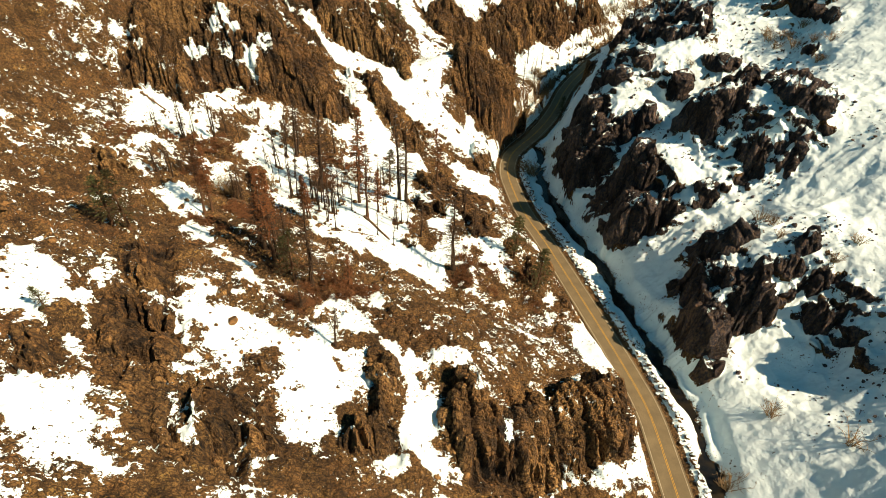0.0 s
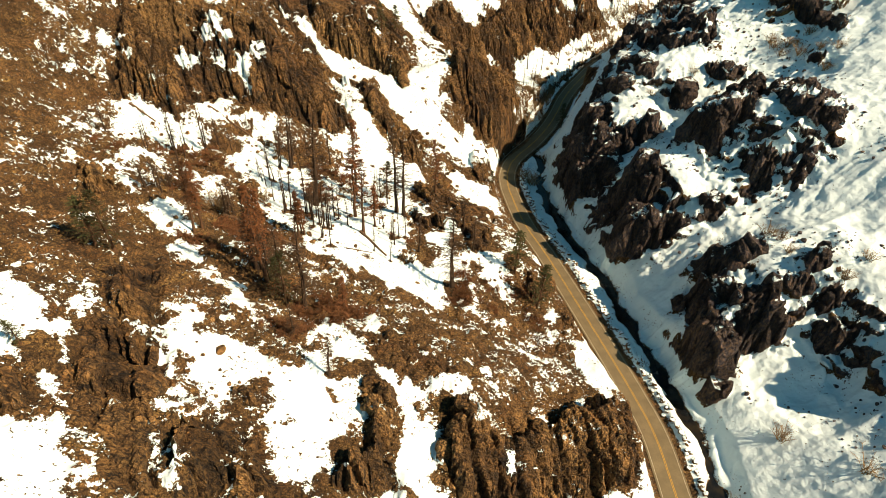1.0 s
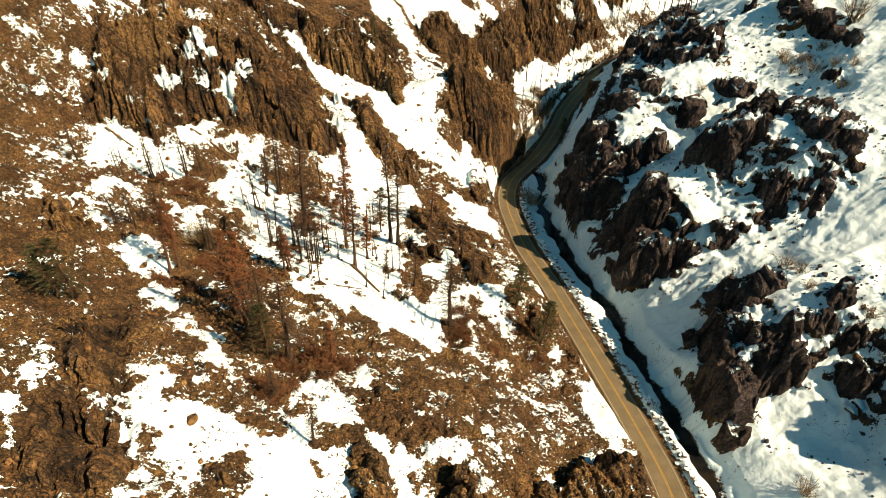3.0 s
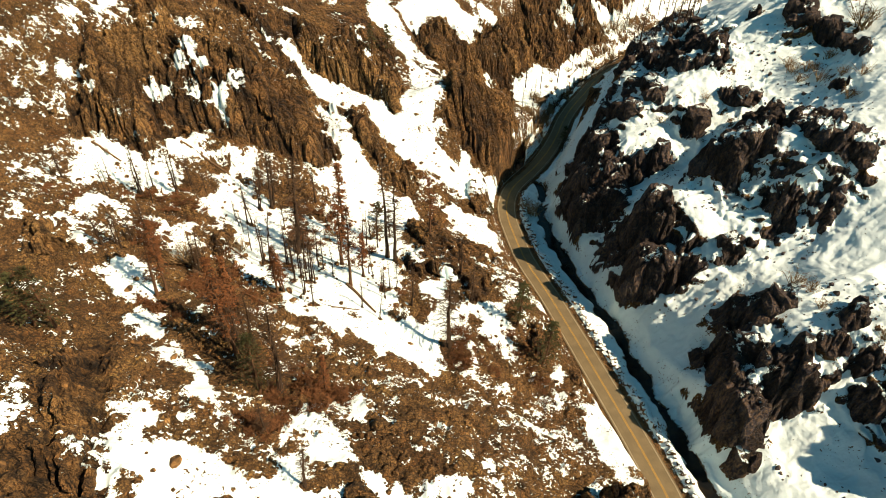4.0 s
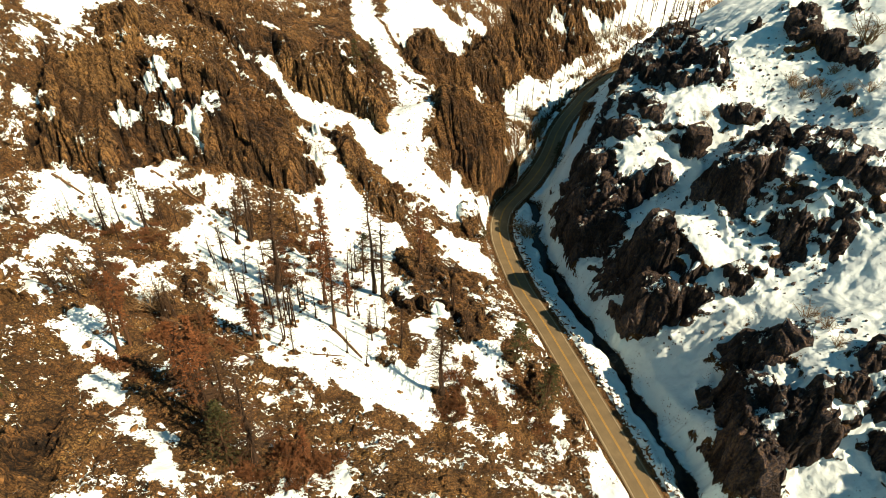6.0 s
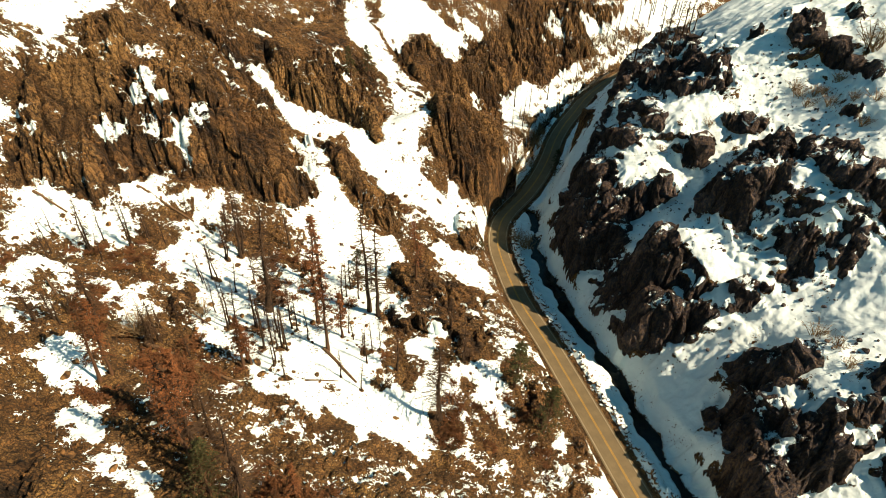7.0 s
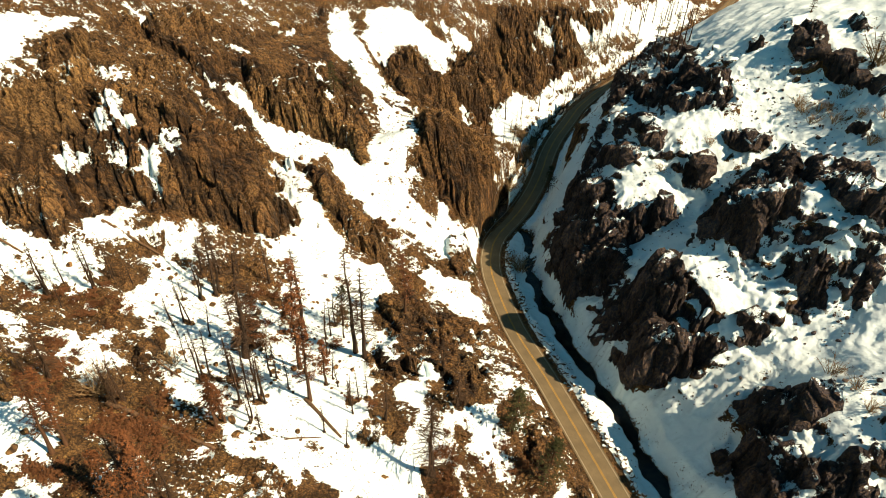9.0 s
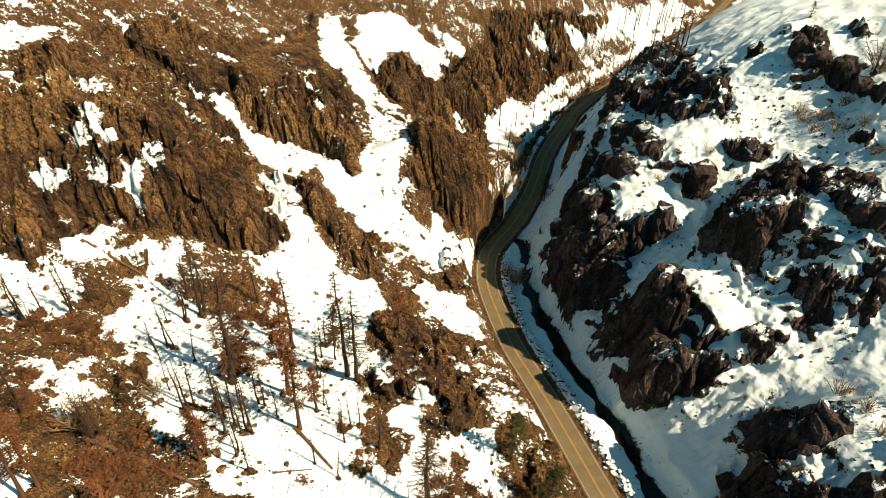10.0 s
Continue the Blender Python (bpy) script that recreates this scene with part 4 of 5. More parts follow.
    snow_right = 0.72 + (0.3 + 0.8 * wild) * spots - 1.4 * ramp(pitch + 0.25 * rough, 1.0, 1.9) - 0.3 * (stones - 0.7) * wild - 0.85 * ramp(shady, -0.5, 2.5)
    snow = np.where(left, snow_left, snow_right)
    cover = ramp(snow, -0.1, 0.3)
    # the stone stands out square to the slope
    roll = np.where(left, 0.0, ramp(u, 16, 30) * (1 - 0.45 * open_snow) * (0.7 * fbm(x, y, 7.5, 3, 161, 0.6) + 1.3 * spine))
    push = (massive * ramp(np.abs(u), 8.0, 14.0) + roll + small * np.where(left, 1 - 0.7 * cover * open_snow, 1 - 0.8 * cover)) * ramp(np.abs(u), 6.0, 10.0)
    size = np.sqrt(1 + steep**2)
    shift_x, shift_y = -dzx / size * push * 0.9, -dzy / size * push * 0.9
    z = z + push / size * 1.15 + cover * (0.3 + 0.2 * fbm(x, y, 5.0, 2, 111))
    # the road's bench, the bank of ploughed snow beside it and the creek's bed
    bench = ramp(np.abs(u), 4.6, 8.5)
    bank = np.exp(-(((u - 7.6) / 1.5) ** 2)) * (0.9 + 0.5 * rough) * (ys < 252)[:, None]
    shelf = np.where((ys < 255)[:, None], ramp(cu + 0.4 * rag, 2.5, 6.5), ramp(u + 0.4 * rag, 6.5, 15))
    z = np.where(left, z * bench + (rz - 0.12) * (1 - bench), z * shelf + (1 - shelf) * (rz - 0.12 - 1.1 * ramp(u, 6.5, 11) + 0.35 * rough * ramp(u, 5, 9))) + bank
    bed = 1 - ramp(np.abs(cu) + 1.7 * fbm(x, y, 7.0, 3, 151), 0.7, 3.4)
    z = z - bed * np.maximum(z - (rz - 3.2), 0) * (np.abs(u) > 5.2)
    side = (u > 5) & (shelf < 0.6)
    snow = np.where(side, 0.9 - 1.5 * ramp(6.6 - u, 0, 1.4) + 0.3 * rough, snow)
    snow = np.where((u < -5.5) & (u > -13) & (ys > 275)[:, None], np.maximum(snow, 0.45 + 0.5 * rough), snow)
    for tx, ty, th in TREES:
        i, j = np.searchsorted(xs, tx), np.searchsorted(ys, ty)
        cut = (slice(max(j - 9, 0), j + 9), slice(max(i - 9, 0), i + 9))
        snow[cut] -= 1.6 * np.exp(-(((x[cut] - tx) / 0.8) ** 2 + ((y[cut] - ty) / 0.8) ** 2))
    snow = np.minimum(snow, (0.45 - bed) * 1.6)
    snow = np.minimum(snow, (np.abs(u) - 5.7) * 1.1)
    # mask of the sunless slope, where the rock is coloured as in shade
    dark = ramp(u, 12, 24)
    return z, snow, rock * (np.abs(u) > 6), number, shift_x, shift_y, dark, tone, ochre_mask


def axis(lo, hi, step, far_lo, far_hi, growth=1.045):
    """Even steps from lo to hi, growing ones beyond."""
    out = list(np.arange(lo, hi, step))
    s, v = step, out[-1]
    while v < far_hi:
        s *= growth
        v += s
        out.append(v)
    s, v, before = step, out[0], []
    while v > far_lo:
        s *= growth
        v -= s
        before.append(v)
    return np.array(before[::-1] + out)


GRID_X, GRID_Y = axis(-118, 148, 0.36, -480, 820), axis(56, 290, 0.36, -260, 1100, 1.018)
GROUND_Z, GROUND_SNOW, GROUND_ROCK, GROUND_NUMBER, SHIFT_X, SHIFT_Y, GROUND_DARK, GROUND_TONE, GROUND_OCHRE = relief(GRID_X, GRID_Y)


def ground_z(x, y):
    """The ground's height under a point."""
    i = int(np.clip(np.searchsorted(GRID_X, x) - 1, 0, len(GRID_X) - 2))
    j = int(np.clip(np.searchsorted(GRID_Y, y) - 1, 0, len(GRID_Y) - 2))
    a, b = (x - GRID_X[i]) / (GRID_X[i + 1] - GRID_X[i]), (y - GRID_Y[j]) / (GRID_Y[j + 1] - GRID_Y[j])
    z = GROUND_Z
    return float((z[j, i] * (1 - a) + z[j, i + 1] * a) * (1 - b) + (z[j + 1, i] * (1 - a) + z[j + 1, i + 1] * a) * b)


def ground_snow(x, y):
    i = int(np.clip(np.searchsorted(GRID_X, x), 0, len(GRID_X) - 1))
    j = int(np.clip(np.searchsorted(GRID_Y, y), 0, len(GRID_Y) - 1))
    return float(GROUND_SNOW[j, i])


def thing(name, label, category, group="", kind=""):
    ob = new(name)
    ob.empty_display_size = 0.2
    return tagged(ob, label, category, group, kind)


def ground_piece(name, faces, verts, fields):
    """One mesh of the height field from the faces given; bare stone keeps its hard edges."""
    used, again = np.unique(faces.ravel(), return_inverse=True)
    mesh = bpy.data.meshes.new(name)
    mesh.vertices.add(len(used))
    mesh.vertices.foreach_set("co", verts[used].astype(np.float32).ravel())
    mesh.loops.add(faces.size)
    mesh.loops.foreach_set("vertex_index", again.astype(np.int32).ravel())
    mesh.polygons.add(len(faces))
    mesh.polygons.foreach_set("loop_start", np.arange(0, faces.size, 4, dtype=np.int32))
    for field, values in fields.items():
        mesh.attributes.new(field, "FLOAT", "POINT").data.foreach_set("value", values[used].astype(np.float32))
    mesh.materials.append(GROUND)
    mesh.update(calc_edges=True)
    hard = (fields["rock"][faces].mean(1) > 0.45) & (fields["snow"][faces].mean(1) < 0.0)
    mesh.polygons.foreach_set("use_smooth", ~hard)
    return new(name, mesh)


def whole_masses(number):
    """Keeps the largest connected piece of each rock mass; crumbs go back to the ground."""
    left, kept = number.copy(), np.zeros_like(number)
    best = {}
    for j, i in zip(*np.nonzero(left)):
        n = left[j, i]
        if not n:
            continue
        left[j, i] = 0
        piece = [(j, i)]
        for a, b in piece:
            for c, d in ((a + 1, b), (a - 1, b), (a, b + 1), (a, b - 1)):
                if 0 <= c < left.shape[0] and 0 <= d < left.shape[1] and left[c, d] == n:
                    left[c, d] = 0
                    piece.append((c, d))
        if len(piece) > len(best.get(n, ())):
            best[n] = piece
    for n, piece in best.items():
        at = np.array(piece)
        kept[at[:, 0], at[:, 1]] = n
    return kept


def connected(mask):
    """The connected pieces of a mask, as lists of cells."""
    left, pieces = mask.copy(), []
    for j, i in zip(*np.nonzero(mask)):
        if not left[j, i]:
            continue
        left[j, i] = False
        piece = [(j, i)]
        for a, b in piece:
            for c, d in ((a + 1, b), (a - 1, b), (a, b + 1), (a, b - 1)):
                if 0 <= c < left.shape[0] and 0 <= d < left.shape[1] and left[c, d]:
                    left[c, d] = False
                    piece.append((c, d))
        pieces.append(piece)
    return pieces


def patches(mass, white):
    """Splits a rock mass into its snow patches and rock faces; crumbs go to what lies round them."""
    js, is_ = np.nonzero(mass)
    j0, i0 = js.min(), is_.min()
    box = (slice(j0, js.max() + 1), slice(i0, is_.max() + 1))
    own, snowy = mass[box], white[box].copy()
    for covered in (True, False):
        for piece in connected(own & (snowy == covered)):
            if len(piece) < 110:
                for j, i in piece:
                    snowy[j, i] = not covered
    for covered in (True, False):
        for piece in connected(own & (snowy == covered)):
            at = np.array(piece)
            yield covered, (at[:, 0] + j0) * mass.shape[1] + at[:, 1] + i0


def build_ground():
    nx, ny = len(GRID_X), len(GRID_Y)
    gx, gy = np.meshgrid(GRID_X, GRID_Y)
    verts = np.stack([(gx + SHIFT_X).ravel(), (gy + SHIFT_Y).ravel(), GROUND_Z.ravel()], 1)
    ids = np.arange(nx * ny).reshape(ny, nx)
    faces = np.stack([ids[:-1, :-1], ids[:-1, 1:], ids[1:, 1:], ids[1:, :-1]], 2).reshape(-1, 4)
    owner = whole_masses(GROUND_NUMBER[:-1, :-1]).ravel()
    fields = {"snow": GROUND_SNOW.ravel(), "rock": GROUND_ROCK.ravel(), "shade_side": GROUND_DARK.ravel(), "tone": GROUND_TONE.ravel(), "ochre_mask": GROUND_OCHRE.ravel()}
    cover = GROUND_SNOW.copy()
    for _ in range(3):
        cover[1:-1] = (cover[:-2] + cover[1:-1] + cover[2:]) / 3
        cover[:, 1:-1] = (cover[:, :-2] + cover[:, 1:-1] + cover[:, 2:]) / 3
    white = cover[:-1, :-1] > 0.0
    tagged(ground_piece("ground", faces[owner == 0], verts, fields), "steep brown canyon slope with patchy melting snow", "ground", kind="structure")
    for n, (lift, edge, outline) in enumerate(OUTCROPS):
        mine = owner == n + 1
        if mine.sum() < 30:
            continue
        cx, cy = np.mean([p[0] for p in outline]), np.mean([p[1] for p in outline])
        shady = cx > road_x(np.array([cy]))[0]
        if lift > 5.5:
            name, label = "cliff", "dark jointed cliff capped with snow above the creek" if shady else "brown columnar cliff with snow on its ledges"
        else:
            name, label = "rock_outcrop", "dark craggy outcrop half buried in snow" if shady else "brown weathered outcrop on the snowy slope"
        mass = thing(name, label, "cliff" if lift > 5.5 else "rock outcrop", "rock faces of the canyon")
        for covered, patch in patches(owner.reshape(ny - 1, nx - 1) == n + 1, white):
            piece = ground_piece("snow_patch" if covered else "rock_face", faces[patch], verts, fields)
            piece.parent = mass
            piece["label"] = "snow lying on the ledges" if covered else "dark jointed rock face" if shady else "brown jointed rock face"


build_ground()


def part(name, bm, material, parent=None, label="", smooth=False):
    """Links a bmesh as one mesh object under a thing or a part."""
    mesh = bpy.data.meshes.new(name)
    bm.to_mesh(mesh)
    bm.free()
    mesh.materials.append(material)
    if smooth:
        mesh.polygons.foreach_set("use_smooth", np.ones(len(mesh.polygons), bool))
    ob = new(name, mesh)
    ob.parent = parent
    if label:
        ob["label"] = label
    return ob


def ribbon(u0, u1, y0, y1, step, lift, thick=0.0):
    """A strip along the road between two distances from its middle line."""
    bm = bmesh.new()
    ys = np.arange(y0, y1 + step, step)
    xs, zs = road_x(ys), road_z(ys)
    slope = np.gradient(xs, ys)
    rows = []
    for x, y, z, s in zip(xs, ys, zs, slope):
        nx, ny = 1 / math.sqrt(1 + s * s), -s / math.sqrt(1 + s * s)
        row = [bm.verts.new((x + u * nx, y + u * ny, z + lift + 0.02 * (1 - (u / 4) ** 2))) for u in (u0, (u0 + u1) / 2, u1)]
        if thick:
            row = [bm.verts.new((x + u0 * nx, y + u0 * ny, z + lift - thick))] + row + [bm.verts.new((x + u1 * nx, y + u1 * ny, z + lift - thick))]
        rows.append(row)
    for a, b in zip(rows, rows[1:]):
        for k in range(len(a) - 1):
            bm.faces.new((a[k], a[k + 1], b[k + 1], b[k]))
    return bm


def build_road():
    road = part("road", ribbon(-4.0, 4.0, -60, 800, 1.5, 0.0, 0.5), ASPHALT)
    tagged(road, "two-lane asphalt road winding along the canyon floor", "road", kind="structure")
    for u in (-0.17, 0.17):
        part("yellow_line", ribbon(u - 0.075, u + 0.075, -60, 800, 1.5, 0.012), YELLOW_PAINT, road, "double yellow centre line")
    for u in (-3.45, 3.45):
        part("white_line", ribbon(u - 0.07, u + 0.07, -60, 800, 1.5, 0.012), WHITE_PAINT, road, "worn white edge line")


build_road()


def build_creek():
    bm = bmesh.new()
    ys = np.arange(-60, 800, 1.5)
    xs, zs = creek_x(ys), road_z(ys) - 2.45
    rows = [[bm.verts.new((x + u, y, z)) for u in (-5, 0, 5)] for x, y, z in zip(xs, ys, zs)]
    for a, b in zip(rows, rows[1:]):
        for k in range(2):
            bm.faces.new((a[k], a[k + 1], b[k + 1], b[k]))
    tagged(part("water", bm, WATER), "dark narrow creek between snowy banks", "creek", kind="structure")


build_creek()

# ---- plants ----
CHAR = plain("charred_bark", (0.012, 0.008, 0.006), (0.045, 0.026, 0.014), 3.0, 0.95, 0.03, 0.15)
BARK = plain("brown_pine_bark", (0.035, 0.02, 0.011), (0.1, 0.05, 0.024), 3.0, 0.95, 0.03, 0.15)
TWIG = plain("dry_brown_twigs", (0.028, 0.017, 0.01), (0.07, 0.04, 0.02), 1.5)
RUST_NEEDLES = plain("scorched_rust_needles", (0.095, 0.036, 0.014), (0.18, 0.07, 0.023), 1.2)
GREEN_NEEDLES = plain("olive_pine_needles", (0.022, 0.028, 0.01), (0.07, 0.068, 0.022), 1.2)
TAN_TWIG = plain("pale_willow_twigs", (0.14, 0.09, 0.042), (0.25, 0.17, 0.085), 1.5)
BROWN_LEAF = plain("dry_brush_leaves", (0.075, 0.034, 0.014), (0.15, 0.062, 0.022), 1.4)
OLD_WOOD = plain("weathered_log_wood", (0.05, 0.03, 0.018), (0.14, 0.085, 0.045), 2.0, 0.9, 0.02, 0.2)


def limb(bm, points, radii, sides):
    """A tapered round limb through the points."""
    rings = []
    for k, (p, r) in enumerate(zip(points, radii)):
        way = (Vector(points[min(k + 1, len(points) - 1)]) - Vector(points[max(k - 1, 0)])).normalized()
        a = way.orthogonal().normalized()
        b = way.cross(a)
        rings.append([bm.verts.new(Vector(p) + (a * math.cos(6.2832 * s / sides) + b * math.sin(6.2832 * s / sides)) * r) for s in range(sides)])
    for lo, hi in zip(rings, rings[1:]):
        for s in range(sides):
            bm.faces.new((lo[s], lo[(s + 1) % sides], hi[(s + 1) % sides], hi[s]))
    bm.faces.new(rings[-1])


def tuft(bm, at, size, rng, blades):
    """A loose spray of needles or leaves round a point."""
    for _ in range(blades):
        way = Vector((rng.gauss(0, 1), rng.gauss(0, 1), rng.gauss(0.1, 0.7))).normalized()
        flat = way.orthogonal().normalized() * size * 0.22
        tip = at + way * size * rng.uniform(0.6, 1.2)
        base = at + Vector((rng.gauss(0, 0.25), rng.gauss(0, 0.25), rng.gauss(0, 0.2))) * size
        bm.faces.new([bm.verts.new(v) for v in (base - flat, base + flat, tip)])


def conifer(name, rng, label, category, bark, twigs, limbs, reach, clear, needles=None, blades=0, droop=0.15, radius=0.4, tall=20.0, fork=2):
    """A pine of 20 metres: a tapered trunk, its limbs and twigs, and needles where it has any."""
    tree = thing(name, label, category, "pines on the slope")
    bm = bmesh.new()
    bend = [(0.0, 0.0)]
    for _ in range(8):
        bend.append((bend[-1][0] + rng.gauss(0, 0.12), bend[-1][1] + rng.gauss(0, 0.12)))
    spine = [Vector((bx, by, tall * k / 8 - 0.5 * (k == 0))) for k, (bx, by) in enumerate(bend)]
    limb(bm, spine, [radius * 1.35] + [radius * (1 - 0.93 * k / 8) for k in range(1, 9)], 8)
    part("trunk", bm, bark, tree, smooth=True)
    bm, leaves = bmesh.new(), bmesh.new()
    for _ in range(limbs):
        h = clear + (0.985 - clear) * rng.random() ** 0.85
        f = h * 8
        k = min(int(f), 7)
        root = spine[k].lerp(spine[k + 1], f - k)
        turn = rng.uniform(0, 6.2832)
        length = reach * (1.08 - h) ** 0.75 * rng.uniform(0.5, 1.15) * (0.75 if h < clear + 0.12 else 1.0)
        way = Vector((math.cos(turn), math.sin(turn), rng.uniform(-0.25, 0.35)))
        mid = root + way * length * 0.5
        tip = root + way * length + Vector((0, 0, rng.uniform(-droop, droop * 0.4) * length))
        limb(bm, [root, mid, tip], [0.065 + 0.008 * length, 0.05, 0.022], 3)
        for _ in range(fork):
            s = rng.uniform(0.35, 0.9)
            start = root.lerp(mid, s * 2) if s < 0.5 else mid.lerp(tip, s * 2 - 1)
            side = Vector((rng.gauss(0, 1), rng.gauss(0, 1), rng.gauss(0, 0.5))).normalized()
            limb(bm, [start, start + (way * 0.6 + side * 0.6) * length * 0.35], [0.04, 0.02], 3)
        if needles:
            for s in (0.35, 0.55, 0.72, 0.88, 1.0):
                tuft(leaves, root.lerp(tip, s) + Vector((rng.gauss(0, 0.15), rng.gauss(0, 0.15), 0.1)), 0.42, rng, blades)
    part("crown", bm, twigs, tree)
    if needles:
        part("foliage", leaves, needles, tree)
    else:
        leaves.free()
    return tree


def bush(name, rng, label, category, group, stems, size, wood, leaf=None, leaves=0, spread=0.8):
    """A many-stemmed bush two metres high."""
    tree = thing(name, label, category, group)
    bm, lf = bmesh.new(), bmesh.new()
    for _ in range(stems):
        turn, out = rng.uniform(0, 6.2832), rng.uniform(0.1, spread)
        way = Vector((math.cos(turn) * out, math.sin(turn) * out, rng.uniform(0.55, 1.0)))
        foot = Vector((rng.gauss(0, 0.2), rng.gauss(0, 0.2), -0.3))
        knee, tip = foot + way * size * 0.55, foot + way * size * rng.uniform(0.8, 1.2) + Vector((rng.gauss(0, 0.15), rng.gauss(0, 0.15), 0))
        limb(bm, [foot, knee, tip], [0.045, 0.03, 0.012], 3)
        for _ in range(3):
            start = knee.lerp(tip, rng.random())
            side = Vector((rng.gauss(0, 1), rng.gauss(0, 1), rng.uniform(0, 1))).normalized()
            limb(bm, [start, start + side * size * 0.28], [0.02, 0.008], 3)
            for _ in range(leaves):
                tuft(lf, start + side * size * rng.uniform(0, 0.35), 0.2 * size, rng, 3)
    part("crown", bm, wood, tree)
    if leaf:
        part("foliage", lf, leaf, tree)
    else:
        lf.free()
    return tree


def plant_all(makers, places, unit, rng, tilt=3.0, wide=1.0):
    """Stands copies of a few individuals at the places: x, y, height."""
    first = {}
    for n, (x, y, h) in enumerate(places):
        which = n % len(makers)
        s = h / unit
        w = s ** 0.8 * wide * rng.uniform(0.9, 1.12)
        m = pose(x, y, ground_z(x, y) - 0.05, rng.gauss(0, tilt), rng.gauss(0, tilt), rng.uniform(0, 360)) @ Matrix.Diagonal((w, w, s, 1))
        if which not in first:
            first[which] = makers[which]()
            first[which].matrix_basis = m
            first[which]["made"] = 1
        else:
            ob = first[which]
            kept = ob.matrix_basis.copy()
            ob.matrix_basis = Matrix.Identity(4)
            copy_thing(ob, m)
            ob.matrix_basis = kept
    for ob in first.values():
        del ob["made"]


def burnt_stand(rng, count):
    """More dead poles between the known ones on the open snowfield."""
    out = []
    while len(out) < count:
        x, y = rng.uniform(-62, 2), rng.uniform(122, 196)
        if ground_snow(x, y) > 0.3 and abs(y - (158 + 0.35 * (x + 28))) < 26 and min((x - a) ** 2 + (y - b) ** 2 for a, b, h in TREES + out) > 4:
            out.append((x, y, rng.uniform(7, 16)))
    return out


def far_stand(rng, count, low, high, near, far):
    """Along the left bank of the road where it runs on up the canyon."""
    out = []
    while len(out) < count:
        y, u = rng.uniform(285, 520), -rng.uniform(near, far)
        out.append((float(road_x(np.array([y]))[0]) + u, y, rng.uniform(low, high)))
    return out


def plants():
    rng = random.Random(5)
    plant_all([lambda k=k: conifer("dead_pine", random.Random(20 + k), "tall fire-blackened dead pine with short broken limbs", "tree", CHAR, TWIG, 110, 3.3, 0.22, fork=4) for k in range(4)], SNAGS, 20.0, rng, 1.2)
    plant_all([lambda k=k: conifer("dead_sapling", random.Random(40 + k), "thin fire-killed pine pole with a few twigs", "tree", CHAR, TWIG, 60, 2.6, 0.18, radius=0.3, fork=3) for k in range(3)], POLES + burnt_stand(random.Random(9), 14) + far_stand(random.Random(10), 60, 9, 20, 9, 48), 20.0, rng, 1.6)
    plant_all([lambda k=k: conifer("bare_pine", random.Random(60 + k), "dead pine with a broad crown of bare dark limbs", "tree", CHAR, TWIG, 150, 4.2, 0.15, radius=0.55, fork=6) for k in range(3)], BARE_PINES, 20.0, rng, 2.0)
    plant_all([lambda k=k: conifer("scorched_pine", random.Random(80 + k), "scorched pine with rust-brown needles in its thin crown", "tree", BARK, TWIG, 105, 3.2, 0.25, RUST_NEEDLES, 4, fork=4, radius=0.36) for k in range(3)], SCORCHED, 20.0, rng, 1.6)
    plant_all([lambda k=k: conifer("green_pine", random.Random(100 + k), "living pine with olive-green needles", "tree", BARK, BARK, 120, 5.4, 0.14, GREEN_NEEDLES, 7, fork=1) for k in range(2)], GREEN, 20.0, rng, 2.0, 1.1)
    plant_all([lambda k=k: bush("willow_shrub", random.Random(120 + k), "leafless tan willow shrub standing in snow", "shrub", "leafless shrubs", 26, 2.0, TAN_TWIG) for k in range(3)], SHRUBS + far_stand(random.Random(11), 60, 2.5, 6, 6.5, 22), 2.2, rng, 4.0, 1.2)
    plant_all([lambda k=k: bush("brush_clump", random.Random(140 + k), "low rust-brown brush clump with dry leaves", "bush", "brush on the slope", 30, 1.5, TWIG, BROWN_LEAF, 3, 1.5) for k in range(4)], BRUSH + [(x + rng.gauss(0, 2.6), y + rng.gauss(0, 2.6), h * rng.uniform(0.5, 0.95)) for x, y, h in BRUSH for _ in range(3)], 2.6, rng, 4.0, 1.1)


plants()


def fallen_log(x0, y0, x1, y1, r, seed):
    rng = random.Random(seed)
    log = thing("fallen_log", "fallen charred pine log lying on the snow", "log", "fallen logs")
    bm = bmesh.new()
    spine = [Vector((x0 + (x1 - x0) * k / 5, y0 + (y1 - y0) * k / 5, 0)) for k in range(6)]
    for p in spine:
        p.z = ground_z(p.x, p.y) + r * 0.7
    ends = spine[0].z, spine[-1].z
    for k, p in enumerate(spine):
        p.z = max(p.z, ends[0] + (ends[1] - ends[0]) * k / 5)
    limb(bm, spine, [r * (1.15 - 0.11 * k) for k in range(6)], 8)
    part("stem", bm, OLD_WOOD, log, smooth=True)
    for _ in range(9):
        bm = bmesh.new()
        k = rng.randrange(5)
        p = spine[k].lerp(spine[k + 1], rng.random())
        limb(bm, [p, p + Vector((rng.gauss(0, 0.7), rng.gauss(0, 0.7), rng.uniform(0.3, 1.1)))], [0.07, 0.02], 4)
        part("stub", bm, CHAR, log)


for n, (x0, y0, x1, y1, r) in enumerate(LOGS):
    fallen_log(x0, y0, x1, y1, r, n)

# ---- roadside: the guard rails where the road crosses the creek ----
STEEL = plain("weathered_galvanised_steel", (0.16, 0.14, 0.11), (0.28, 0.25, 0.2), 3.0, 0.55, 0.003)
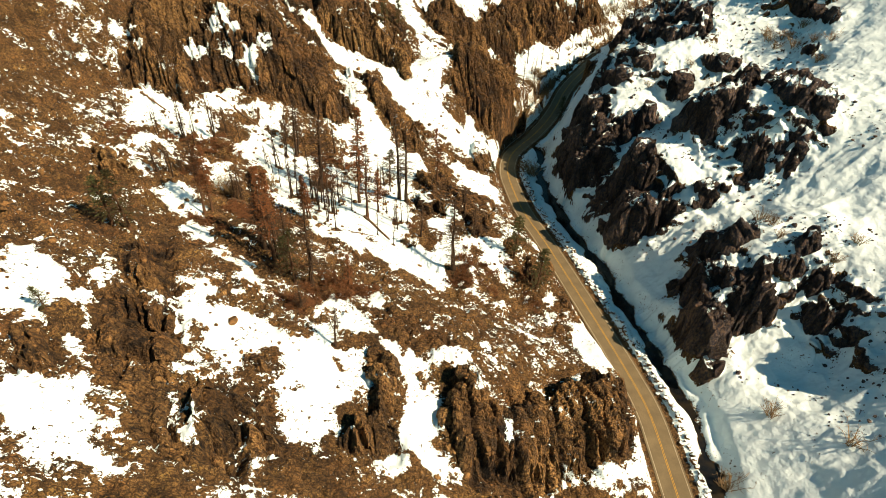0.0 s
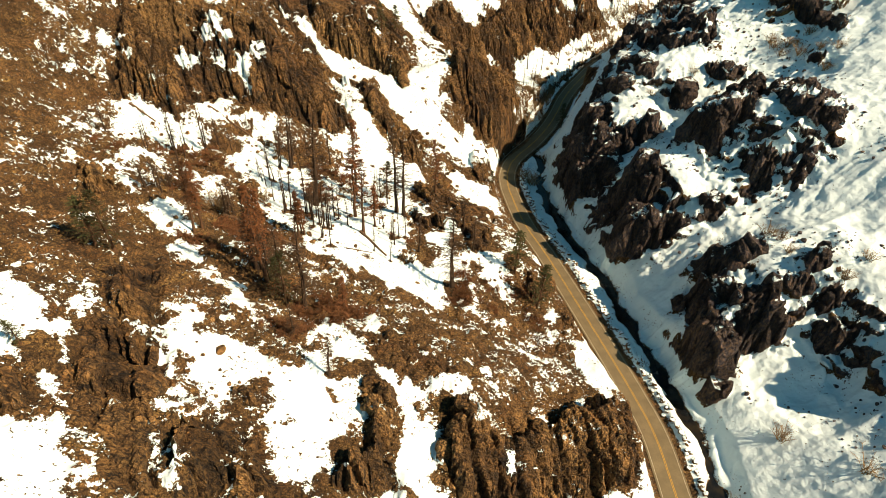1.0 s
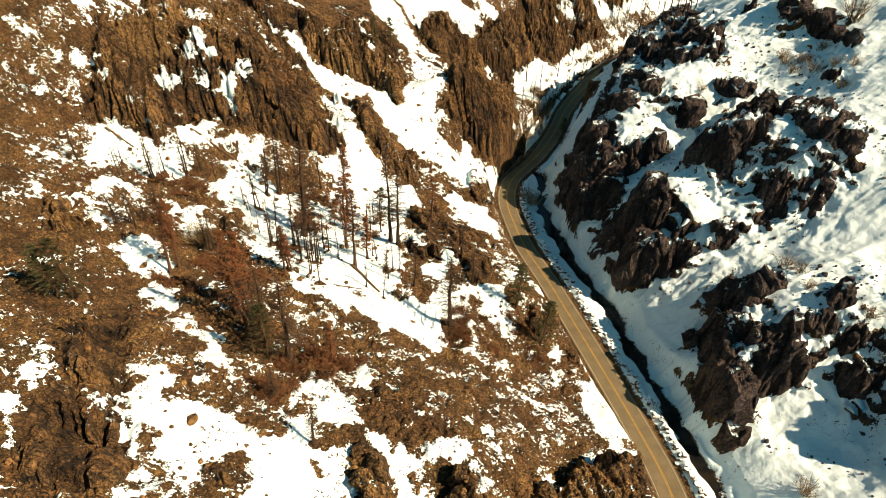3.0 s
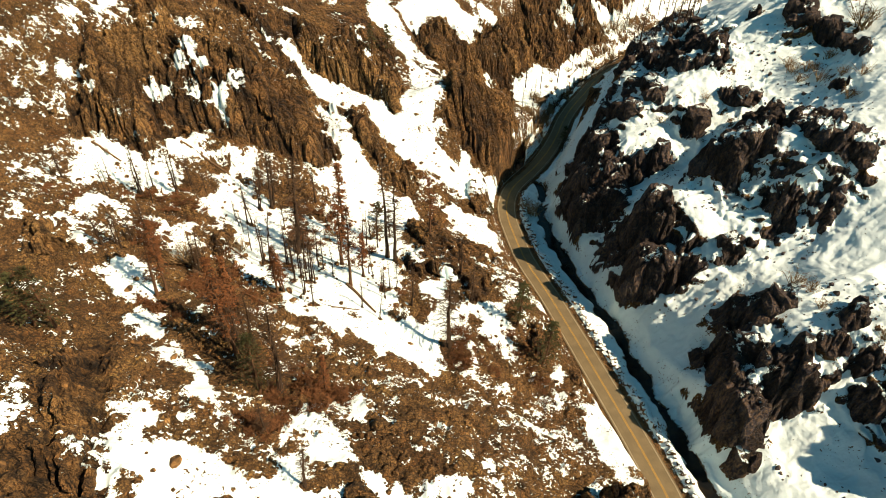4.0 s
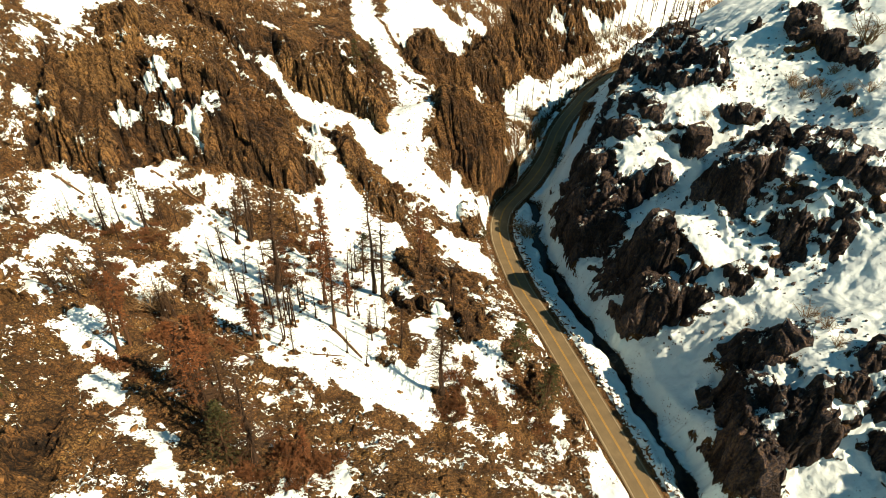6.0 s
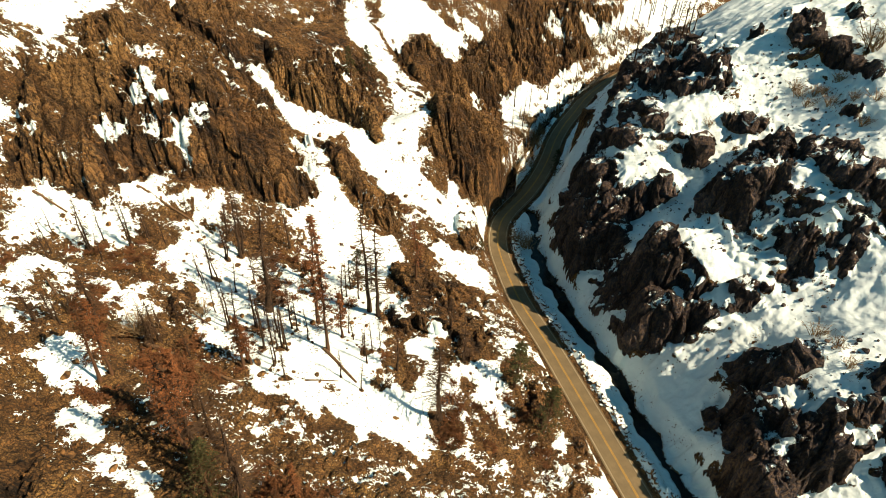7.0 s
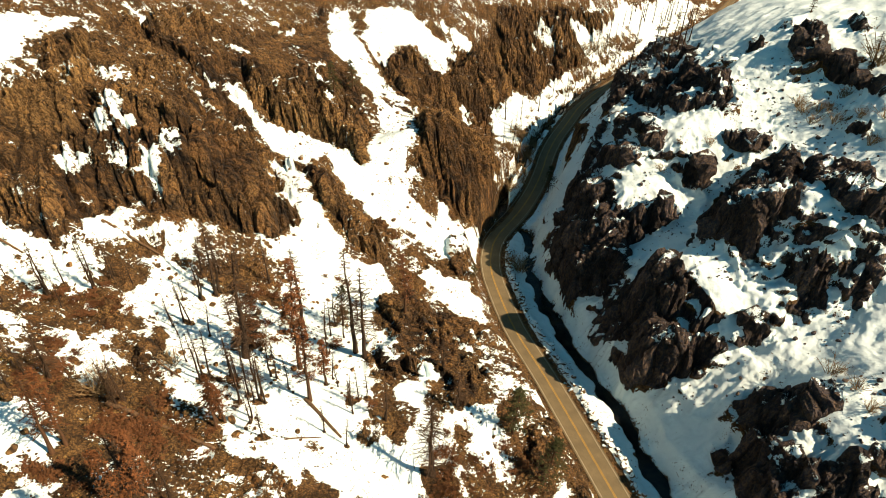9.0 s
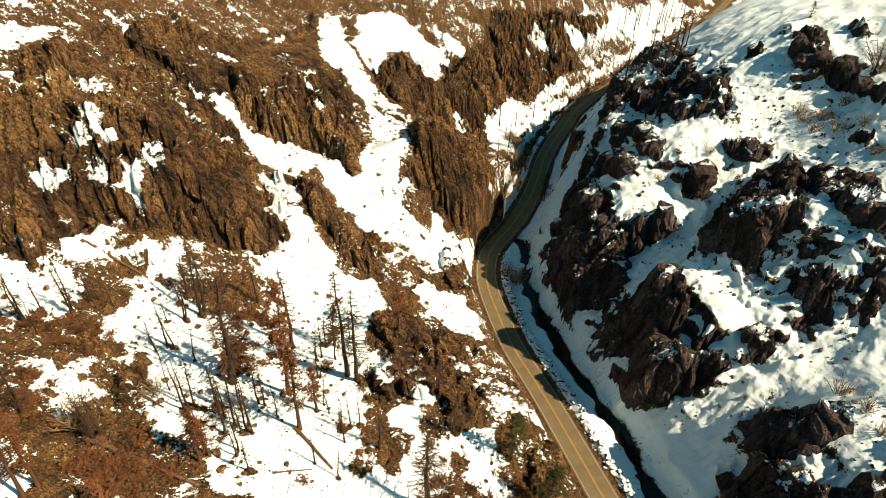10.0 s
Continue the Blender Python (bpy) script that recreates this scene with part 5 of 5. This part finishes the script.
POST_WOOD = plain("grey_post_wood", (0.07, 0.05, 0.032), (0.14, 0.1, 0.065), 4.0, 0.9, 0.01, 0.3)


def guard_rail(u, y0, y1):
    rail = thing("guard_rail", "weathered steel guard rail on wooden posts beside the road", "guard rail", "guard rails")
    ys = np.arange(y0, y1, 1.0)
    xs, zs = road_x(ys), road_z(ys)
    slope = np.gradient(xs, ys)
    profile = [(0.0, 0.42), (0.06, 0.5), (0.0, 0.57), (0.06, 0.65), (0.0, 0.73), (-0.03, 0.73), (0.02, 0.65), (-0.04, 0.57), (0.02, 0.5), (-0.03, 0.42)]
    bm, rows = bmesh.new(), []
    side = -1 if u > 0 else 1
    for x, y, z, s in zip(xs, ys, zs, slope):
        nx, ny = 1 / math.sqrt(1 + s * s), -s / math.sqrt(1 + s * s)
        rows.append([bm.verts.new((x + (u + side * d) * nx, y + (u + side * d) * ny, z + h)) for d, h in profile])
    for a, b in zip(rows, rows[1:]):
        for k in range(len(a)):
            bm.faces.new((a[k], a[(k + 1) % len(a)], b[(k + 1) % len(a)], b[k]))
    part("beam", bm, STEEL, rail)
    for k in range(0, len(ys), 2):
        bm = bmesh.new()
        bmesh.ops.create_cube(bm, size=1.0)
        bmesh.ops.scale(bm, vec=(0.18, 0.2, 1.5), verts=bm.verts)
        bmesh.ops.bevel(bm, geom=list(bm.edges), offset=0.015, segments=1, affect="EDGES")
        s = slope[k]
        nx, ny = 1 / math.sqrt(1 + s * s), -s / math.sqrt(1 + s * s)
        off = u - side * 0.14
        ob = part("post", bm, POST_WOOD, rail)
        ob.matrix_basis = pose(xs[k] + off * nx, ys[k] + off * ny, zs[k] + 0.05, 0, 0, math.degrees(math.atan2(ny, nx)))


guard_rail(4.5, 256, 292)
guard_rail(-4.5, 250, 288)

# ---- boulders ----
def boulder_material(name, cap):
    n = Nodes(name)
    colour, height, grain = rock_colour(n)
    if cap < 1:
        normal = n.add("ShaderNodeNewGeometry").outputs["Normal"]
        split = n.add("ShaderNodeSeparateXYZ")
        n.put(split.inputs[0], normal)
        up = n.math("ADD", split.outputs[2], n.math("MULTIPLY", n.math("SUBTRACT", n.noise(2.2, 4.0), 0.5), 0.9))
        colour = n.mix(n.between(up, cap - 0.04, cap + 0.04), colour, SNOW)
    return n.done(colour, height, 0.2, 0.8)


BOULDER = boulder_material("brown_boulder_stone", 2.0)
CAPPED = boulder_material("snow_capped_boulder_stone", 0.74)


def boulder(name, seed, material, label, group):
    """A broken block about a metre across."""
    rng = random.Random(seed)
    bm = bmesh.new()
    bmesh.ops.create_icosphere(bm, subdivisions=2, radius=0.6)
    planes = [(Vector((rng.gauss(0, 1), rng.gauss(0, 1), rng.gauss(0, 0.8))).normalized(), rng.uniform(0.3, 0.5)) for _ in range(7)]
    for v in bm.verts:
        for way, reach in planes:
            over = v.co.dot(way) - reach
            if over > 0:
                v.co -= way * over * 0.9
        v.co += Vector((rng.gauss(0, 0.02), rng.gauss(0, 0.02), rng.gauss(0, 0.02)))
        v.co.z *= 0.85
    ob = part(name, bm, material)
    return tagged(ob, label, "boulder", group)


def scatter(prototypes, places, rng):
    for n, (x, y, s) in enumerate(places):
        m = pose(x, y, ground_z(x, y) + 0.12 * s, rng.uniform(-25, 25), rng.uniform(-25, 25), rng.uniform(0, 360)) @ Matrix.Diagonal((s * rng.uniform(0.8, 1.3), s, s * rng.uniform(0.7, 1.1), 1))
        if n < len(prototypes):
            prototypes[n].matrix_basis = m
        else:
            ob = prototypes[n % len(prototypes)]
            kept = ob.matrix_basis.copy()
            ob.matrix_basis = Matrix.Identity(4)
            copy_thing(ob, m)
            ob.matrix_basis = kept


def roadside_rocks():
    """The row of tipped blocks in the ploughed bank between the road and the creek."""
    rng = random.Random(31)
    places = []
    for y in np.arange(62, 250, 0.68):
        u = 6.9 + rng.gauss(0, 0.75)
        s = float(np.gradient(road_x(np.array([y - 1, y, y + 1])))[1])
        x = float(road_x(np.array([y]))[0]) + u * math.sqrt(1 + s * s)
        places.append((x, float(y) + rng.uniform(-0.4, 0.4), rng.uniform(0.5, 1.6)))
    scatter([boulder("roadside_boulder", 200 + k, CAPPED, "grey-brown boulder capped with snow beside the road", "boulders along the road") for k in range(7)], places, rng)


def slope_rocks():
    """Loose stones that stick out of the snowfields."""
    rng = random.Random(33)
    places, tries = [], 0
    while len(places) < 300 and tries < 40000:
        tries += 1
        x, y = rng.uniform(-105, 38), rng.uniform(62, 300)
        if ground_snow(x, y) > 0.35 and float(road_x(np.array([y]))[0]) - x > 9 and fbm(np.array([x]), np.array([y]), 16.0, 2, 301)[0] > -0.1:
            places.append((x, y, min(0.35 + rng.expovariate(2.6), 2.4)))
    scatter([boulder("slope_boulder", 220 + k, BOULDER, "brown stone sticking out of the snowfield", "stones in the snow") for k in range(7)], places, rng)


def rubble(name, label, category, material, shady, count, seed, largest):
    """Countless loose stones, standing on the surface where it is bare or thinly covered."""
    rng = np.random.default_rng(seed)
    shapes = []
    for k in range(6):
        bm = bmesh.new()
        bmesh.ops.create_icosphere(bm, subdivisions=1, radius=0.6)
        co = np.array([v.co[:] for v in bm.verts])
        faces = np.array([[v.index for v in f.verts] for f in bm.faces])
        bm.free()
        for _ in range(6):
            way = rng.normal(size=3)
            way /= np.linalg.norm(way)
            over = np.maximum(co @ way - rng.uniform(0.25, 0.45), 0)
            co = co - over[:, None] * way * 0.95
        shapes.append((co + rng.normal(0, 0.03, co.shape), faces))
    gx, gy = np.meshgrid(GRID_X, GRID_Y)
    u = gx - road_x(GRID_Y)[:, None]
    near = (gx > -112) & (gx < 146) & (gy > 58) & (gy < 285)
    patch = fbm(gx, gy, 13.0, 2, seed)
    if shady:
        good = near & (u > 24) & (GROUND_SNOW < 0.75) & (patch > 0.0)
    else:
        good = near & (u < -9) & (GROUND_SNOW < 0.3) & (patch > -0.15)
    js, is_ = np.nonzero(good)
    pick = rng.choice(len(js), count, replace=False)
    verts, faces, at = [], [], 0
    for j, i in zip(js[pick], is_[pick]):
        co, fs = shapes[rng.integers(6)]
        size = min(0.28 + rng.exponential(0.28), largest)
        a = rng.uniform(0, 6.2832)
        turn = np.array([[math.cos(a), -math.sin(a), 0], [math.sin(a), math.cos(a), 0], [0, 0, 1]])
        place = np.array([gx[j, i] + SHIFT_X[j, i], gy[j, i] + SHIFT_Y[j, i], GROUND_Z[j, i] + 0.1 * size])
        verts.append((co * rng.uniform(0.7, 1.25, 3) * size) @ turn.T + place)
        faces.append(fs + at)
        at += len(co)
    mesh = bpy.data.meshes.new(name)
    mesh.from_pydata(np.concatenate(verts).tolist(), [], np.concatenate(faces).tolist())
    mesh.materials.append(material)
    tagged(new(name, mesh), label, category, kind="stuff")


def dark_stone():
    # shade is put into these stones' colour, as on the slope they lie on
    n = Nodes("shade_dark_stone")
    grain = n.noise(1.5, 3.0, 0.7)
    return n.done(n.mix(n.between(grain, 0.44, 0.62), SHADE_ROCK, SHADE_ROCK_LIGHT), grain, 0.2, 0.8)


roadside_rocks()
slope_rocks()
rubble("talus_stones", "loose brown stones strewn over the bare slope", "stones", BOULDER, False, 5200, 411, 1.6)
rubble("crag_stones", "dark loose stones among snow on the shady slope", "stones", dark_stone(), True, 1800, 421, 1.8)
